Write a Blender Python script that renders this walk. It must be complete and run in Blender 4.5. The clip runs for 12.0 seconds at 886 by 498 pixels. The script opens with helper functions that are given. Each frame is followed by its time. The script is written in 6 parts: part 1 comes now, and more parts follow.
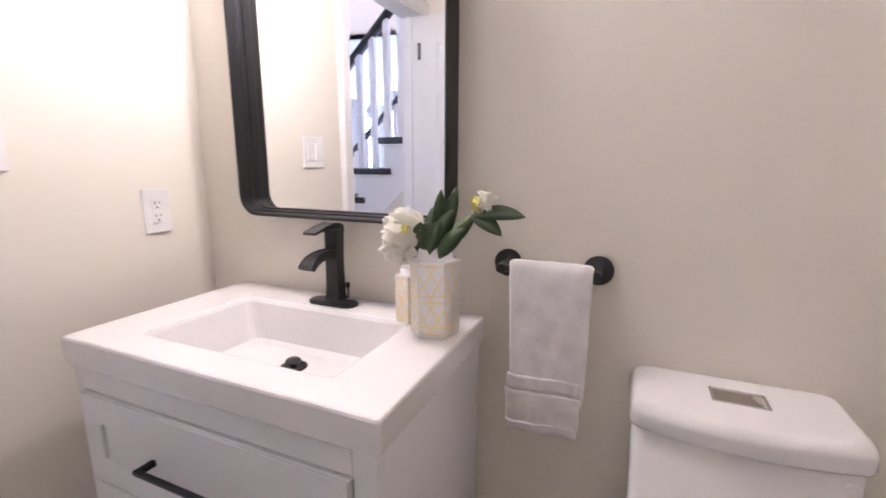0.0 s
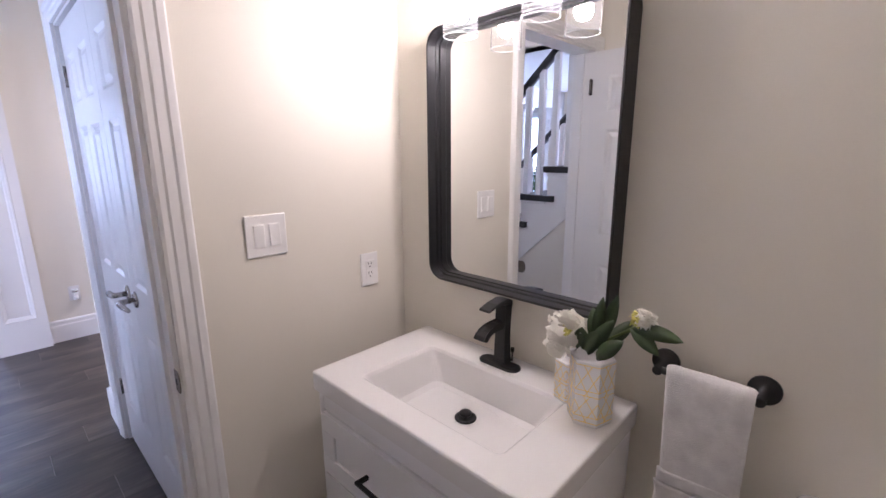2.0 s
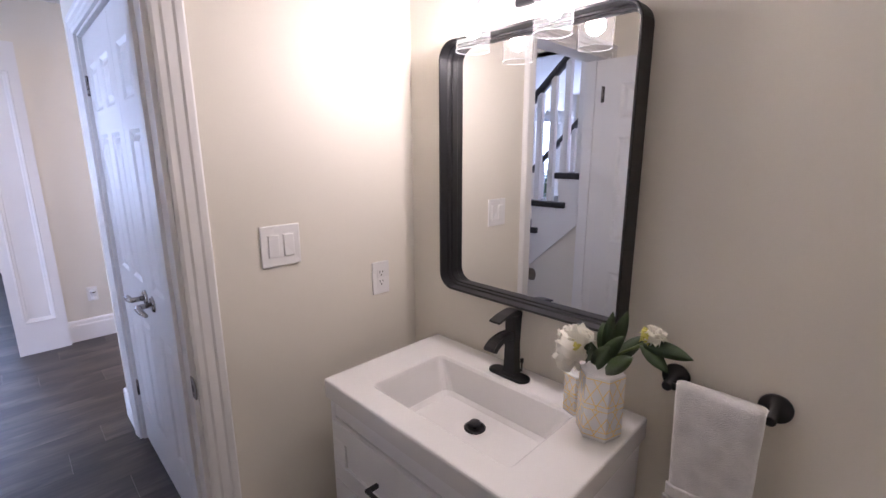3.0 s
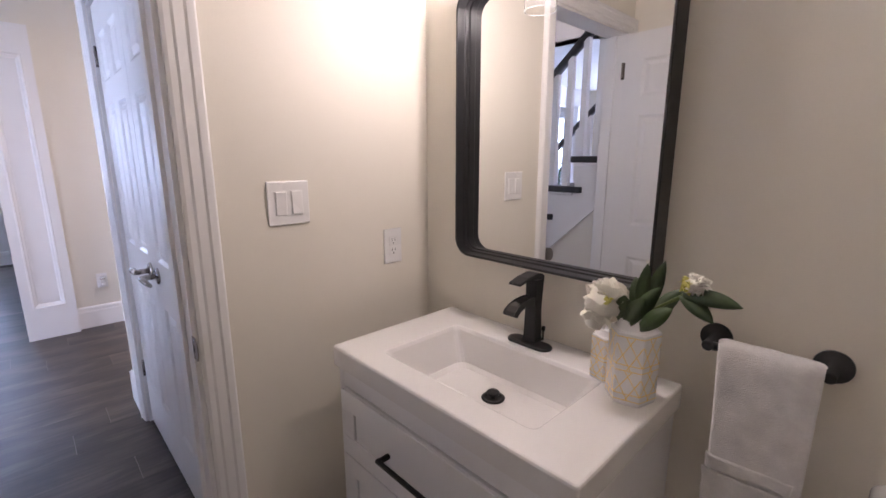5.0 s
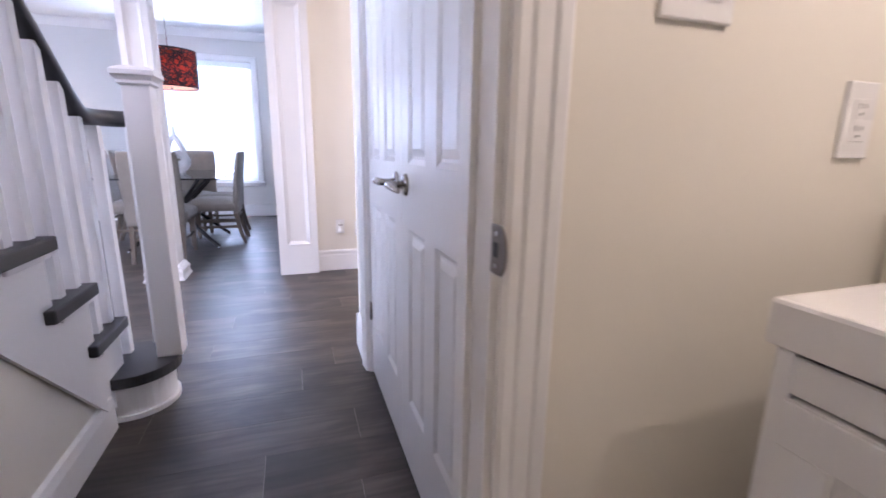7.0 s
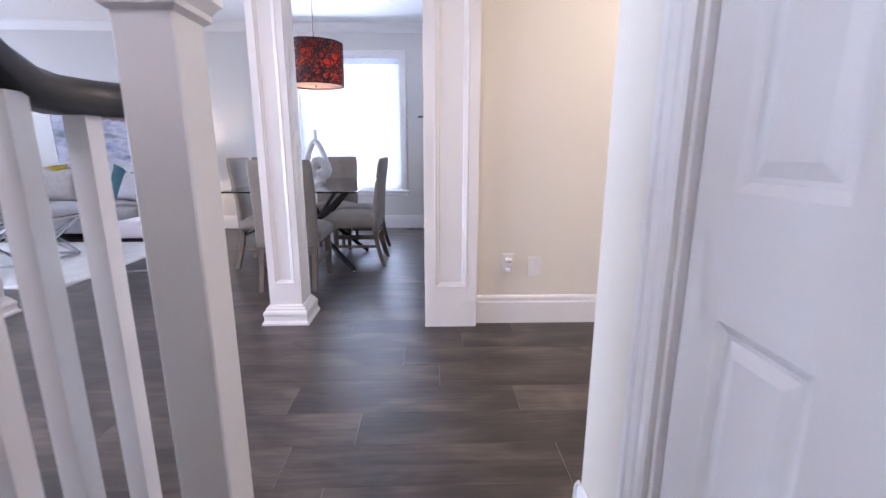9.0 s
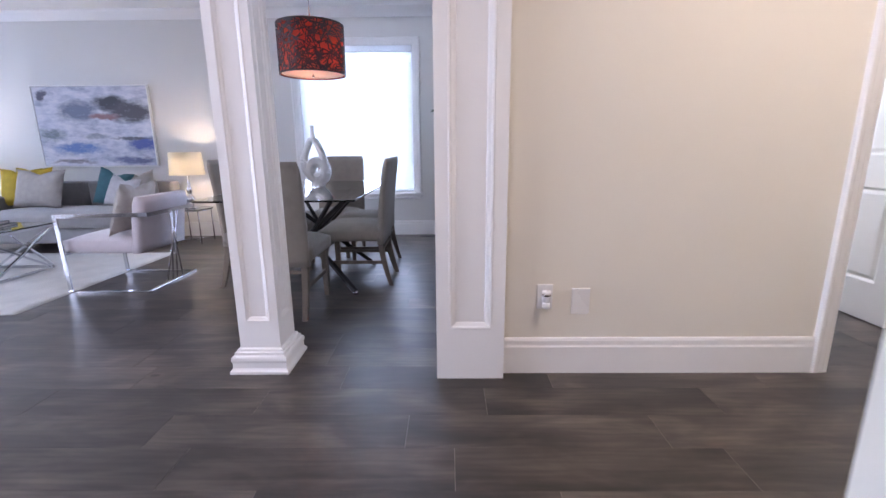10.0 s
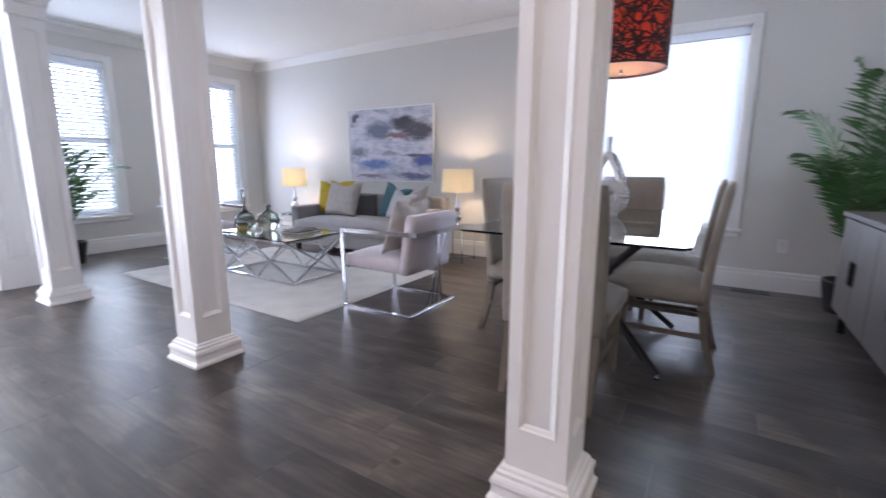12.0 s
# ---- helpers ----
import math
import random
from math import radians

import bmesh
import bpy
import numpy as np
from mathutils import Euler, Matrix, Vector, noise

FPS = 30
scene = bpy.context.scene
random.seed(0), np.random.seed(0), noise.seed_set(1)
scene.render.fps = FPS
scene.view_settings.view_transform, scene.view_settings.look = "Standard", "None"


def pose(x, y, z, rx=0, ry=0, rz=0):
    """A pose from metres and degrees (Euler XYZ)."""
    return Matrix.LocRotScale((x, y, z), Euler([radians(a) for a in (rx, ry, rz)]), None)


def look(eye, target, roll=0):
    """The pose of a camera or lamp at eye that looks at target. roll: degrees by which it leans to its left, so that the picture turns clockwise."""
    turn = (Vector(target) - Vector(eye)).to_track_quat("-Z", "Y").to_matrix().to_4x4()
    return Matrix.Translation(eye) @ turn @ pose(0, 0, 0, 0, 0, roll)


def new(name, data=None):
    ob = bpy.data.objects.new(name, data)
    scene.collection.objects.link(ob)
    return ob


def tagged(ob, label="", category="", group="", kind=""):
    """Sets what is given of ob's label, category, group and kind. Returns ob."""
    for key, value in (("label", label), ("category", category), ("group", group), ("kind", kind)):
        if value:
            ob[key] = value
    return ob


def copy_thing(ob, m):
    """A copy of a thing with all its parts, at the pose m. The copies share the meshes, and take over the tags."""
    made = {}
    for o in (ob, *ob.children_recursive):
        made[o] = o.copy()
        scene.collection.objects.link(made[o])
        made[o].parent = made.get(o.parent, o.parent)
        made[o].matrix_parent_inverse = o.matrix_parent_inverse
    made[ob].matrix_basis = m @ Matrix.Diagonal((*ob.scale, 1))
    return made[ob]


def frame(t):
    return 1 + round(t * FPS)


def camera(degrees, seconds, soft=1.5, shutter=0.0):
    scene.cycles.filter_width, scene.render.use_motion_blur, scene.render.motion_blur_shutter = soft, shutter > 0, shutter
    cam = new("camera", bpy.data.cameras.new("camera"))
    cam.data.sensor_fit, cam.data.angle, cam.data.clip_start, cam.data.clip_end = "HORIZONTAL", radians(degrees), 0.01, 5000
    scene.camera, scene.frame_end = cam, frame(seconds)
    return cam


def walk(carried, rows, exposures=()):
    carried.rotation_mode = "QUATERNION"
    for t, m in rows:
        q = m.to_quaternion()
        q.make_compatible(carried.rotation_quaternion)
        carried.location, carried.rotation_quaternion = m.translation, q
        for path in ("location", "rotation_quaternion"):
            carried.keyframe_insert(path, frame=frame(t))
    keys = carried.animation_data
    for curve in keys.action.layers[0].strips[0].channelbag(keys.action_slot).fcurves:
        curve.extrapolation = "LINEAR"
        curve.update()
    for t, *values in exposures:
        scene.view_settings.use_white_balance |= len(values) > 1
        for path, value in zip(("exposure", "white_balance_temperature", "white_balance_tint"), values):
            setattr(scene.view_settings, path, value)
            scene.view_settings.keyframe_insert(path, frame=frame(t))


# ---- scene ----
cam = camera(90.4, 12.0, shutter=0.25)
PATH = [
    (0, (0.262, -0.073, 1.218), (-0.514, 1.73, 0.835), 0.2),
    (0.5, (0.287, -0.133, 1.305), (-0.805, 1.492, 0.896), -0.3),
    (1, (0.29, -0.16, 1.389), (-0.943, 1.354, 0.952), -0.3),
    (1.5, (0.297, -0.179, 1.443), (-1.011, 1.27, 1.012), -0.3),
    (2, (0.298, -0.188, 1.49), (-1.051, 1.224, 1.058), -0.4),
    (2.5, (0.302, -0.195, 1.522), (-1.067, 1.197, 1.089), -0.3),
    (4.5, (0.286, -0.186, 1.471), (-1.122, 1.175, 1.066), -0.2),
    (5, (0.252, -0.174, 1.384), (-1.163, 1.179, 0.973), -0.1),
    (5.5, (0.161, -0.162, 1.294), (-1.264, 1.174, 0.864), 0.1),
    (6, (-0.012, -0.134, 1.192), (-1.524, 1.101, 0.756), 0.3),
    (6.5, (-0.189, -0.11, 1.094), (-1.9, 0.831, 0.663), 0.7),
    (7, (-0.444, -0.142, 1.033), (-2.292, 0.484, 0.595), 0.8),
    (7.3, (-0.608, -0.162, 1.045), (-2.508, 0.276, 0.6), -0.0),
    (7.5, (-0.704, -0.188, 1.067), (-2.621, 0.17, 0.623), 0.2),
    (7.7, (-0.83, -0.2, 1.059), (-2.758, 0.096, 0.618), -0.2),
    (9.3, (-1.888, -0.252, 1.047), (-3.839, -0.217, 0.604), -0.0),
    (9.5, (-2.023, -0.245, 1.047), (-3.971, -0.218, 0.596), -0.3),
    (10, (-2.325, -0.226, 1.055), (-4.275, -0.253, 0.609), -0.5),
    (10.5, (-2.645, -0.293, 1.049), (-4.594, -0.417, 0.617), -0.2),
    (11, (-2.862, -0.412, 1.056), (-4.798, -0.687, 0.64), 0.0),
    (11.5, (-3.036, -0.556, 1.07), (-4.911, -1.125, 0.671), 0.0),
    (11.7, (-3.083, -0.615, 1.064), (-4.895, -1.367, 0.68), 0.1),
    (12, (-3.113, -0.744, 1.052), (-4.783, -1.783, 0.688), 0.2),
]


walk(cam, [(t, look(eye, target, roll)) for t, eye, target, roll in PATH], exposures=[(0.0, 1.13, 5900, 29), (0.5, 0.84, 5900, 29), (1.0, 0.64, 5900, 29), (1.5, 0.5, 5900, 29), (2.5, 0.24, 5950, 29), (4.5, 0.16, 6150, 29), (5.5, 0.32, 6300, 29), (6.0, 0.48, 6300, 29), (6.5, 0.58, 6350, 29), (7.5, 0.84, 6400, 28), (9.5, 0.24, 6850, 26), (10.5, 0.1, 6650, 25), (11.2, -0.12, 7100, 24), (11.6, -0.17, 7200, 23), (12.0, -0.02, 7450, 22)])

# ---- world and light ----
world = bpy.data.worlds.new("world")
scene.world = world
world.use_nodes = True
wn = world.node_tree
sky = wn.nodes.new("ShaderNodeTexSky")
sky.sky_type, sky.sun_disc = "NISHITA", False
sky.sun_elevation, sky.sun_rotation = radians(48), radians(20)
wn.links.new(sky.outputs[0], wn.nodes["Background"].inputs[0])
wn.nodes["Background"].inputs[1].default_value = 0.15

sun_data = bpy.data.lights.new("sun", "SUN")
sun_data.energy, sun_data.angle, sun_data.color = 2.0, radians(0.5), (1, 0.95, 0.88)
sun = new("sun", sun_data)
sun.matrix_world = look((0, 0, 30), (-8, -22, 0))


def area_light(name, centre, target, w, h, watts, colour):
    d = bpy.data.lights.new(name, "AREA")
    d.shape, d.size, d.size_y, d.energy, d.color = "RECTANGLE", w, h, watts, colour
    ob = new(name, d)
    ob.matrix_world = look(centre, target)
    return ob


def point_light(name, at, watts, colour, radius=0.03):
    d = bpy.data.lights.new(name, "POINT")
    d.energy, d.color, d.shadow_soft_size = watts, colour, radius
    ob = new(name, d)
    ob.location = at
    return ob


DAY = (0.52, 0.70, 1.0)
WARM = (1.0, 0.80, 0.58)
area_light("daylight_dining", (-7.66, -1.325, 1.38), (-4, -1.325, 1.0), 1.3, 1.6, 46, DAY)
area_light("daylight_living", (-6.99, -7.06, 1.38), (-6.9, -3, 1.0), 0.74, 1.65, 27, DAY)
area_light("daylight_front", (-5.29, -7.06, 1.38), (-5.2, -3, 1.0), 0.74, 1.65, 27, DAY)
area_light("daylight_entry", (-2.75, -6.36, 1.30), (-2.75, 0, 1.0), 2.2, 2.2, 98, (0.58, 0.71, 1.0))
# stairwell lamp is added before a closed wall, for an assumed landing window
area_light("stairwell_fill", (0.95, -1.76, 4.1), (-3.6, 0.4, 1.0), 1.9, 2.2, 170, (0.82, 0.83, 1.0))
for bulb_x in (-0.5425, -0.2975):
    point_light("vanity_bulb", (bulb_x, 0.765, 1.845), 4.9, (1.0, 0.93, 0.80), 0.025)
# added, unseen spots: the first guessed from warm wall light, the second without sign
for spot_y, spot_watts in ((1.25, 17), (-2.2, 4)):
    area_light("assumed_spot", (-3.3, spot_y, 2.61), (-3.3, spot_y, 0), 0.11, 0.11, spot_watts, (1.0, 0.90, 0.80))
# lamp added to brighten the passage, set in an invented opening
area_light("passage_fill", (-6.86, 1.92, 1.5), (-4.0, 1.92, 1.2), 0.6, 1.1, 14, DAY)
point_light("pendant_bulb", (-6.2, -1.345, 1.83), 21, WARM, 0.05)
point_light("lamp_bulb", (-7.435, -5.97, 0.93), 9.5, (1.0, 0.85, 0.64), 0.04)
point_light("lamp_bulb", (-7.435, -3.24, 0.93), 9.5, (1.0, 0.85, 0.64), 0.04)


# ---- materials ----
def surface(name, colour, rough=0.5, metal=0.0, var=0.06, scale=3.0, bump=0.05, grain=150.0, stretch=(1, 1, 1), rough_var=0.08, each=0.0, sheen=0.0, coat=0.0):
    m = bpy.data.materials.new(name)
    m.use_nodes = True
    n, k = m.node_tree.nodes, m.node_tree.links
    b = n["Principled BSDF"]
    tc, mp = n.new("ShaderNodeTexCoord"), n.new("ShaderNodeMapping")
    mp.inputs["Scale"].default_value = stretch
    k.new(tc.outputs["Object"], mp.inputs[0])
    big, fine = n.new("ShaderNodeTexNoise"), n.new("ShaderNodeTexNoise")
    big.inputs["Scale"].default_value, big.inputs["Detail"].default_value = scale, 5
    fine.inputs["Scale"].default_value, fine.inputs["Detail"].default_value = grain, 3
    k.new(mp.outputs[0], big.inputs[0])
    k.new(mp.outputs[0], fine.inputs[0])
    add = n.new("ShaderNodeMath")
    add.operation = "MULTIPLY_ADD"
    add.inputs[1].default_value = 0.35
    k.new(fine.outputs[0], add.inputs[0])
    k.new(big.outputs[0], add.inputs[2])
    ramp = n.new("ShaderNodeValToRGB")
    ramp.color_ramp.elements[0].position, ramp.color_ramp.elements[1].position = 0.4, 1.0
    ramp.color_ramp.elements[0].color = (*[c * (1 - var) for c in colour], 1)
    ramp.color_ramp.elements[1].color = (*[min(1, c * (1 + var)) for c in colour], 1)
    k.new(add.outputs[0], ramp.inputs[0])
    last = ramp.outputs[0]
    if each:
        info, hsv, mr = n.new("ShaderNodeObjectInfo"), n.new("ShaderNodeHueSaturation"), n.new("ShaderNodeMapRange")
        mr.inputs[3].default_value, mr.inputs[4].default_value = 1 - each, 1 + each
        k.new(info.outputs["Random"], mr.inputs[0])
        k.new(mr.outputs[0], hsv.inputs["Value"])
        k.new(last, hsv.inputs["Color"])
        last = hsv.outputs[0]
    k.new(last, b.inputs["Base Color"])
    rr = n.new("ShaderNodeMapRange")
    rr.inputs[3].default_value, rr.inputs[4].default_value = max(0.02, rough - rough_var), min(1, rough + rough_var)
    k.new(big.outputs[0], rr.inputs[0])
    k.new(rr.outputs[0], b.inputs["Roughness"])
    b.inputs["Metallic"].default_value = metal
    b.inputs["Sheen Weight"].default_value = sheen
    b.inputs["Coat Weight"].default_value = coat
    if bump:
        bp = n.new("ShaderNodeBump")
        bp.inputs["Strength"].default_value, bp.inputs["Distance"].default_value = bump, 0.01
        k.new(fine.outputs[0], bp.inputs["Height"])
        k.new(bp.outputs[0], b.inputs["Normal"])
    return m


def glass(name, colour=(1, 1, 1), rough=0.0, ior=1.45):
    m = bpy.data.materials.new(name)
    m.use_nodes = True
    b = m.node_tree.nodes["Principled BSDF"]
    b.inputs["Base Color"].default_value = (*colour, 1)
    b.inputs["Roughness"].default_value, b.inputs["IOR"].default_value = rough, ior
    b.inputs["Transmission Weight"].default_value = 1
    return m


def thin_glass(name, colour=(1, 1, 1), ior=1.45, gloss=1.0):
    """A pane or shade so thin that it bends nothing: clear, with a Fresnel gloss."""
    m = bpy.data.materials.new(name)
    m.use_nodes = True
    n, k = m.node_tree.nodes, m.node_tree.links
    n.remove(n["Principled BSDF"])
    fr, tr, gl, mix, mul = n.new("ShaderNodeFresnel"), n.new("ShaderNodeBsdfTransparent"), n.new("ShaderNodeBsdfGlossy"), n.new("ShaderNodeMixShader"), n.new("ShaderNodeMath")
    fr.inputs[0].default_value = ior
    tr.inputs[0].default_value = (*colour, 1)
    gl.inputs["Roughness"].default_value = 0.02
    mul.operation = "MULTIPLY"
    mul.inputs[1].default_value = gloss
    k.new(fr.outputs[0], mul.inputs[0])
    k.new(mul.outputs[0], mix.inputs[0])
    k.new(tr.outputs[0], mix.inputs[1])
    k.new(gl.outputs[0], mix.inputs[2])
    k.new(mix.outputs[0], n["Material Output"].inputs[0])
    return m


def glow(name, colour, strength):
    m = bpy.data.materials.new(name)
    m.use_nodes = True
    b = m.node_tree.nodes["Principled BSDF"]
    b.inputs["Base Color"].default_value = (*colour, 1)
    b.inputs["Emission Color"].default_value, b.inputs["Emission Strength"].default_value = (*colour, 1), strength
    return m


def cloth_shade(name, colour, through_share):
    m = bpy.data.materials.new(name)
    m.use_nodes = True
    n, k = m.node_tree.nodes, m.node_tree.links
    n.remove(n["Principled BSDF"])
    a, b, mix, no, bp = n.new("ShaderNodeBsdfDiffuse"), n.new("ShaderNodeBsdfTranslucent"), n.new("ShaderNodeMixShader"), n.new("ShaderNodeTexNoise"), n.new("ShaderNodeBump")
    no.inputs["Scale"].default_value = 300
    bp.inputs["Strength"].default_value, bp.inputs["Distance"].default_value = 0.2, 0.002
    k.new(no.outputs[0], bp.inputs["Height"])
    for s in (a, b):
        s.inputs["Color"].default_value = (*colour, 1)
        k.new(bp.outputs[0], s.inputs["Normal"])
    mix.inputs[0].default_value = through_share
    k.new(a.outputs[0], mix.inputs[1])
    k.new(b.outputs[0], mix.inputs[2])
    k.new(mix.outputs[0], n["Material Output"].inputs[0])
    return m


def plank_wood():
    """Grey-brown planks: tone of its own for each, streaks, curling grain and a few knots."""
    m = bpy.data.materials.new("plank_wood")
    m.use_nodes = True
    n, k = m.node_tree.nodes, m.node_tree.links
    b = n["Principled BSDF"]
    tc, info, off, add = n.new("ShaderNodeTexCoord"), n.new("ShaderNodeObjectInfo"), n.new("ShaderNodeVectorMath"), n.new("ShaderNodeVectorMath")
    off.operation, add.operation = "SCALE", "ADD"
    off.inputs[0].default_value = (17.0, 41.0, 9.0)
    k.new(info.outputs["Random"], off.inputs["Scale"])
    k.new(tc.outputs["Object"], add.inputs[0])
    k.new(off.outputs[0], add.inputs[1])

    def noise(scale, stretch, detail, distortion=0.0):
        mp, no = n.new("ShaderNodeMapping"), n.new("ShaderNodeTexNoise")
        mp.inputs["Scale"].default_value = stretch
        no.inputs["Scale"].default_value, no.inputs["Detail"].default_value, no.inputs["Distortion"].default_value = scale, detail, distortion
        k.new(add.outputs[0], mp.inputs[0])
        k.new(mp.outputs[0], no.inputs[0])
        return no.outputs[0]

    def ramp(src, stops):
        r = n.new("ShaderNodeValToRGB")
        while len(r.color_ramp.elements) < len(stops):
            r.color_ramp.elements.new(0.5)
        for e, (p, c) in zip(r.color_ramp.elements, stops):
            e.position, e.color = p, (*c, 1)
        k.new(src, r.inputs[0])
        return r.outputs[0]

    def multiply(a, c, fac=1.0):
        mx = n.new("ShaderNodeMix")
        mx.data_type, mx.blend_type = "RGBA", "MULTIPLY"
        mx.inputs[0].default_value = fac
        k.new(a, mx.inputs[6])
        k.new(c, mx.inputs[7])
        return mx.outputs[2]

    cloudy = noise(3.0, (2.2, 0.8, 1), 4, 0.6)
    col = ramp(cloudy, [(0.30, (0.028, 0.024, 0.022)), (0.46, (0.049, 0.040, 0.035)), (0.58, (0.082, 0.066, 0.056)), (0.72, (0.122, 0.098, 0.082))])
    streak = noise(9.0, (7.0, 0.45, 1), 6, 0.3)
    col = multiply(col, ramp(streak, [(0.30, (0.76, 0.75, 0.74)), (0.48, (0.97, 0.97, 0.97)), (0.66, (1.15, 1.13, 1.12))]))
    curl_mp, curl = n.new("ShaderNodeMapping"), n.new("ShaderNodeTexWave")
    curl_mp.inputs["Scale"].default_value = (1.0, 0.16, 1)
    k.new(add.outputs[0], curl_mp.inputs[0])
    k.new(curl_mp.outputs[0], curl.inputs[0])
    curl.wave_type, curl.bands_direction = "BANDS", "X"
    curl.inputs["Scale"].default_value, curl.inputs["Distortion"].default_value, curl.inputs["Detail"].default_value, curl.inputs["Detail Scale"].default_value = 9.0, 9.0, 3.0, 1.4
    col = multiply(col, ramp(curl.outputs["Fac"], [(0.0, (0.80, 0.79, 0.78)), (0.5, (1.0, 1.0, 1.0)), (1.0, (1.08, 1.07, 1.06))]), 0.65)
    knot_mp, knot = n.new("ShaderNodeMapping"), n.new("ShaderNodeTexVoronoi")
    knot_mp.inputs["Scale"].default_value = (1.0, 0.62, 0.0)
    knot.inputs["Scale"].default_value, knot.inputs["Randomness"].default_value = 3.2, 1.0
    k.new(add.outputs[0], knot_mp.inputs[0])
    k.new(knot_mp.outputs[0], knot.inputs[0])
    col = multiply(col, ramp(knot.outputs["Distance"], [(0.0, (0.26, 0.23, 0.21)), (0.035, (0.45, 0.40, 0.37)), (0.06, (1.12, 1.02, 0.95)), (0.11, (0.86, 0.85, 0.84)), (0.2, (1, 1, 1))]), 0.85)
    hsv, mr = n.new("ShaderNodeHueSaturation"), n.new("ShaderNodeMapRange")
    mr.inputs[3].default_value, mr.inputs[4].default_value = 0.74, 1.30
    k.new(info.outputs["Random"], mr.inputs[0])
    k.new(mr.outputs[0], hsv.inputs["Value"])
    k.new(col, hsv.inputs["Color"])
    k.new(hsv.outputs[0], b.inputs["Base Color"])
    rr = n.new("ShaderNodeMapRange")
    rr.inputs[3].default_value, rr.inputs[4].default_value = 0.30, 0.46
    k.new(streak, rr.inputs[0])
    k.new(rr.outputs[0], b.inputs["Roughness"])
    bp = n.new("ShaderNodeBump")
    bp.inputs["Strength"].default_value, bp.inputs["Distance"].default_value = 0.10, 0.004
    k.new(streak, bp.inputs["Height"])
    k.new(bp.outputs[0], b.inputs["Normal"])
    return m


def painting():
    """Seascape in soft strokes: pale lilac ground, each patch a noisy ellipse (y, z, half width, half height, colour, strength)."""
    m = bpy.data.materials.new("painted_canvas")
    m.use_nodes = True
    n, k = m.node_tree.nodes, m.node_tree.links
    b = n["Principled BSDF"]
    tc = n.new("ShaderNodeTexCoord")

    def noise(scale, stretch, detail, where=(0, 0, 0)):
        mp, no = n.new("ShaderNodeMapping"), n.new("ShaderNodeTexNoise")
        mp.inputs["Scale"].default_value, mp.inputs["Location"].default_value = stretch, where
        no.inputs["Scale"].default_value, no.inputs["Detail"].default_value, no.inputs["Roughness"].default_value = scale, detail, 0.62
        k.new(tc.outputs["Object"], mp.inputs[0])
        k.new(mp.outputs[0], no.inputs[0])
        return no

    stroke = noise(4.6, (1, 1.2, 3.2), 9)
    r = n.new("ShaderNodeValToRGB")
    stops = [(0.30, (0.27, 0.29, 0.38)), (0.42, (0.42, 0.43, 0.52)), (0.52, (0.54, 0.54, 0.62)), (0.64, (0.66, 0.64, 0.69)), (0.75, (0.48, 0.48, 0.57))]
    while len(r.color_ramp.elements) < len(stops):
        r.color_ramp.elements.new(0.5)
    for e, (p, c) in zip(r.color_ramp.elements, stops):
        e.position, e.color = p, (*c, 1)
    k.new(stroke.outputs[0], r.inputs[0])
    warp, rag = noise(6.0, (1, 1, 2.0), 8, (4, 2, 7)), noise(17.0, (1, 1, 2.6), 9, (1, 8, 3))
    shift, add = n.new("ShaderNodeVectorMath"), n.new("ShaderNodeVectorMath")
    shift.operation, add.operation = "MULTIPLY_ADD", "ADD"
    shift.inputs[1].default_value, shift.inputs[2].default_value = (0, 0.26, 0.14), (0, -0.13, -0.07)
    k.new(warp.outputs["Color"], shift.inputs[0])
    k.new(shift.outputs[0], add.inputs[0])
    k.new(tc.outputs["Object"], add.inputs[1])
    last = r.outputs[0]
    patches = ((-0.58, 0.83, 0.06, 0.05, (0.07, 0.07, 0.11), 0.9), (-0.17, 0.66, 0.22, 0.11, (0.15, 0.17, 0.24), 0.9), (0.22, 0.74, 0.18, 0.085, (0.05, 0.05, 0.06), 1.0),
               (0.46, 0.64, 0.27, 0.11, (0.08, 0.075, 0.09), 0.95), (0.12, 0.585, 0.17, 0.03, (0.26, 0.13, 0.14), 0.8), (-0.56, 0.38, 0.15, 0.06, (0.15, 0.18, 0.20), 0.7),
               (0.0, 0.36, 0.14, 0.03, (0.20, 0.22, 0.25), 0.6), (-0.25, 0.22, 0.30, 0.06, (0.10, 0.18, 0.42), 0.85), (0.55, 0.26, 0.18, 0.08, (0.08, 0.11, 0.33), 0.85),
               (0.42, 0.33, 0.22, 0.018, (0.10, 0.10, 0.12), 0.8), (-0.34, 0.06, 0.26, 0.025, (0.20, 0.18, 0.20), 0.75), (0.42, 0.08, 0.28, 0.045, (0.12, 0.13, 0.24), 0.8))
    for y, z, hy, hz, colour, strength in patches:
        mp, ln, mr, ml, mix = n.new("ShaderNodeMapping"), n.new("ShaderNodeVectorMath"), n.new("ShaderNodeMapRange"), n.new("ShaderNodeMath"), n.new("ShaderNodeMix")
        mp.inputs["Scale"].default_value = (0, 1 / hy, 1 / hz)
        mp.inputs["Location"].default_value = (0, -y / hy, -z / hz)
        k.new(add.outputs[0], mp.inputs[0])
        ln.operation = "LENGTH"
        k.new(mp.outputs[0], ln.inputs[0])
        mr.inputs[1].default_value, mr.inputs[2].default_value, mr.inputs[3].default_value, mr.inputs[4].default_value = 0.55, 1.30, strength * 2.6, 0
        k.new(ln.outputs["Value"], mr.inputs[0])
        ml.operation, ml.use_clamp = "MULTIPLY", True
        k.new(mr.outputs[0], ml.inputs[0])
        k.new(rag.outputs[0], ml.inputs[1])
        mix.data_type = "RGBA"
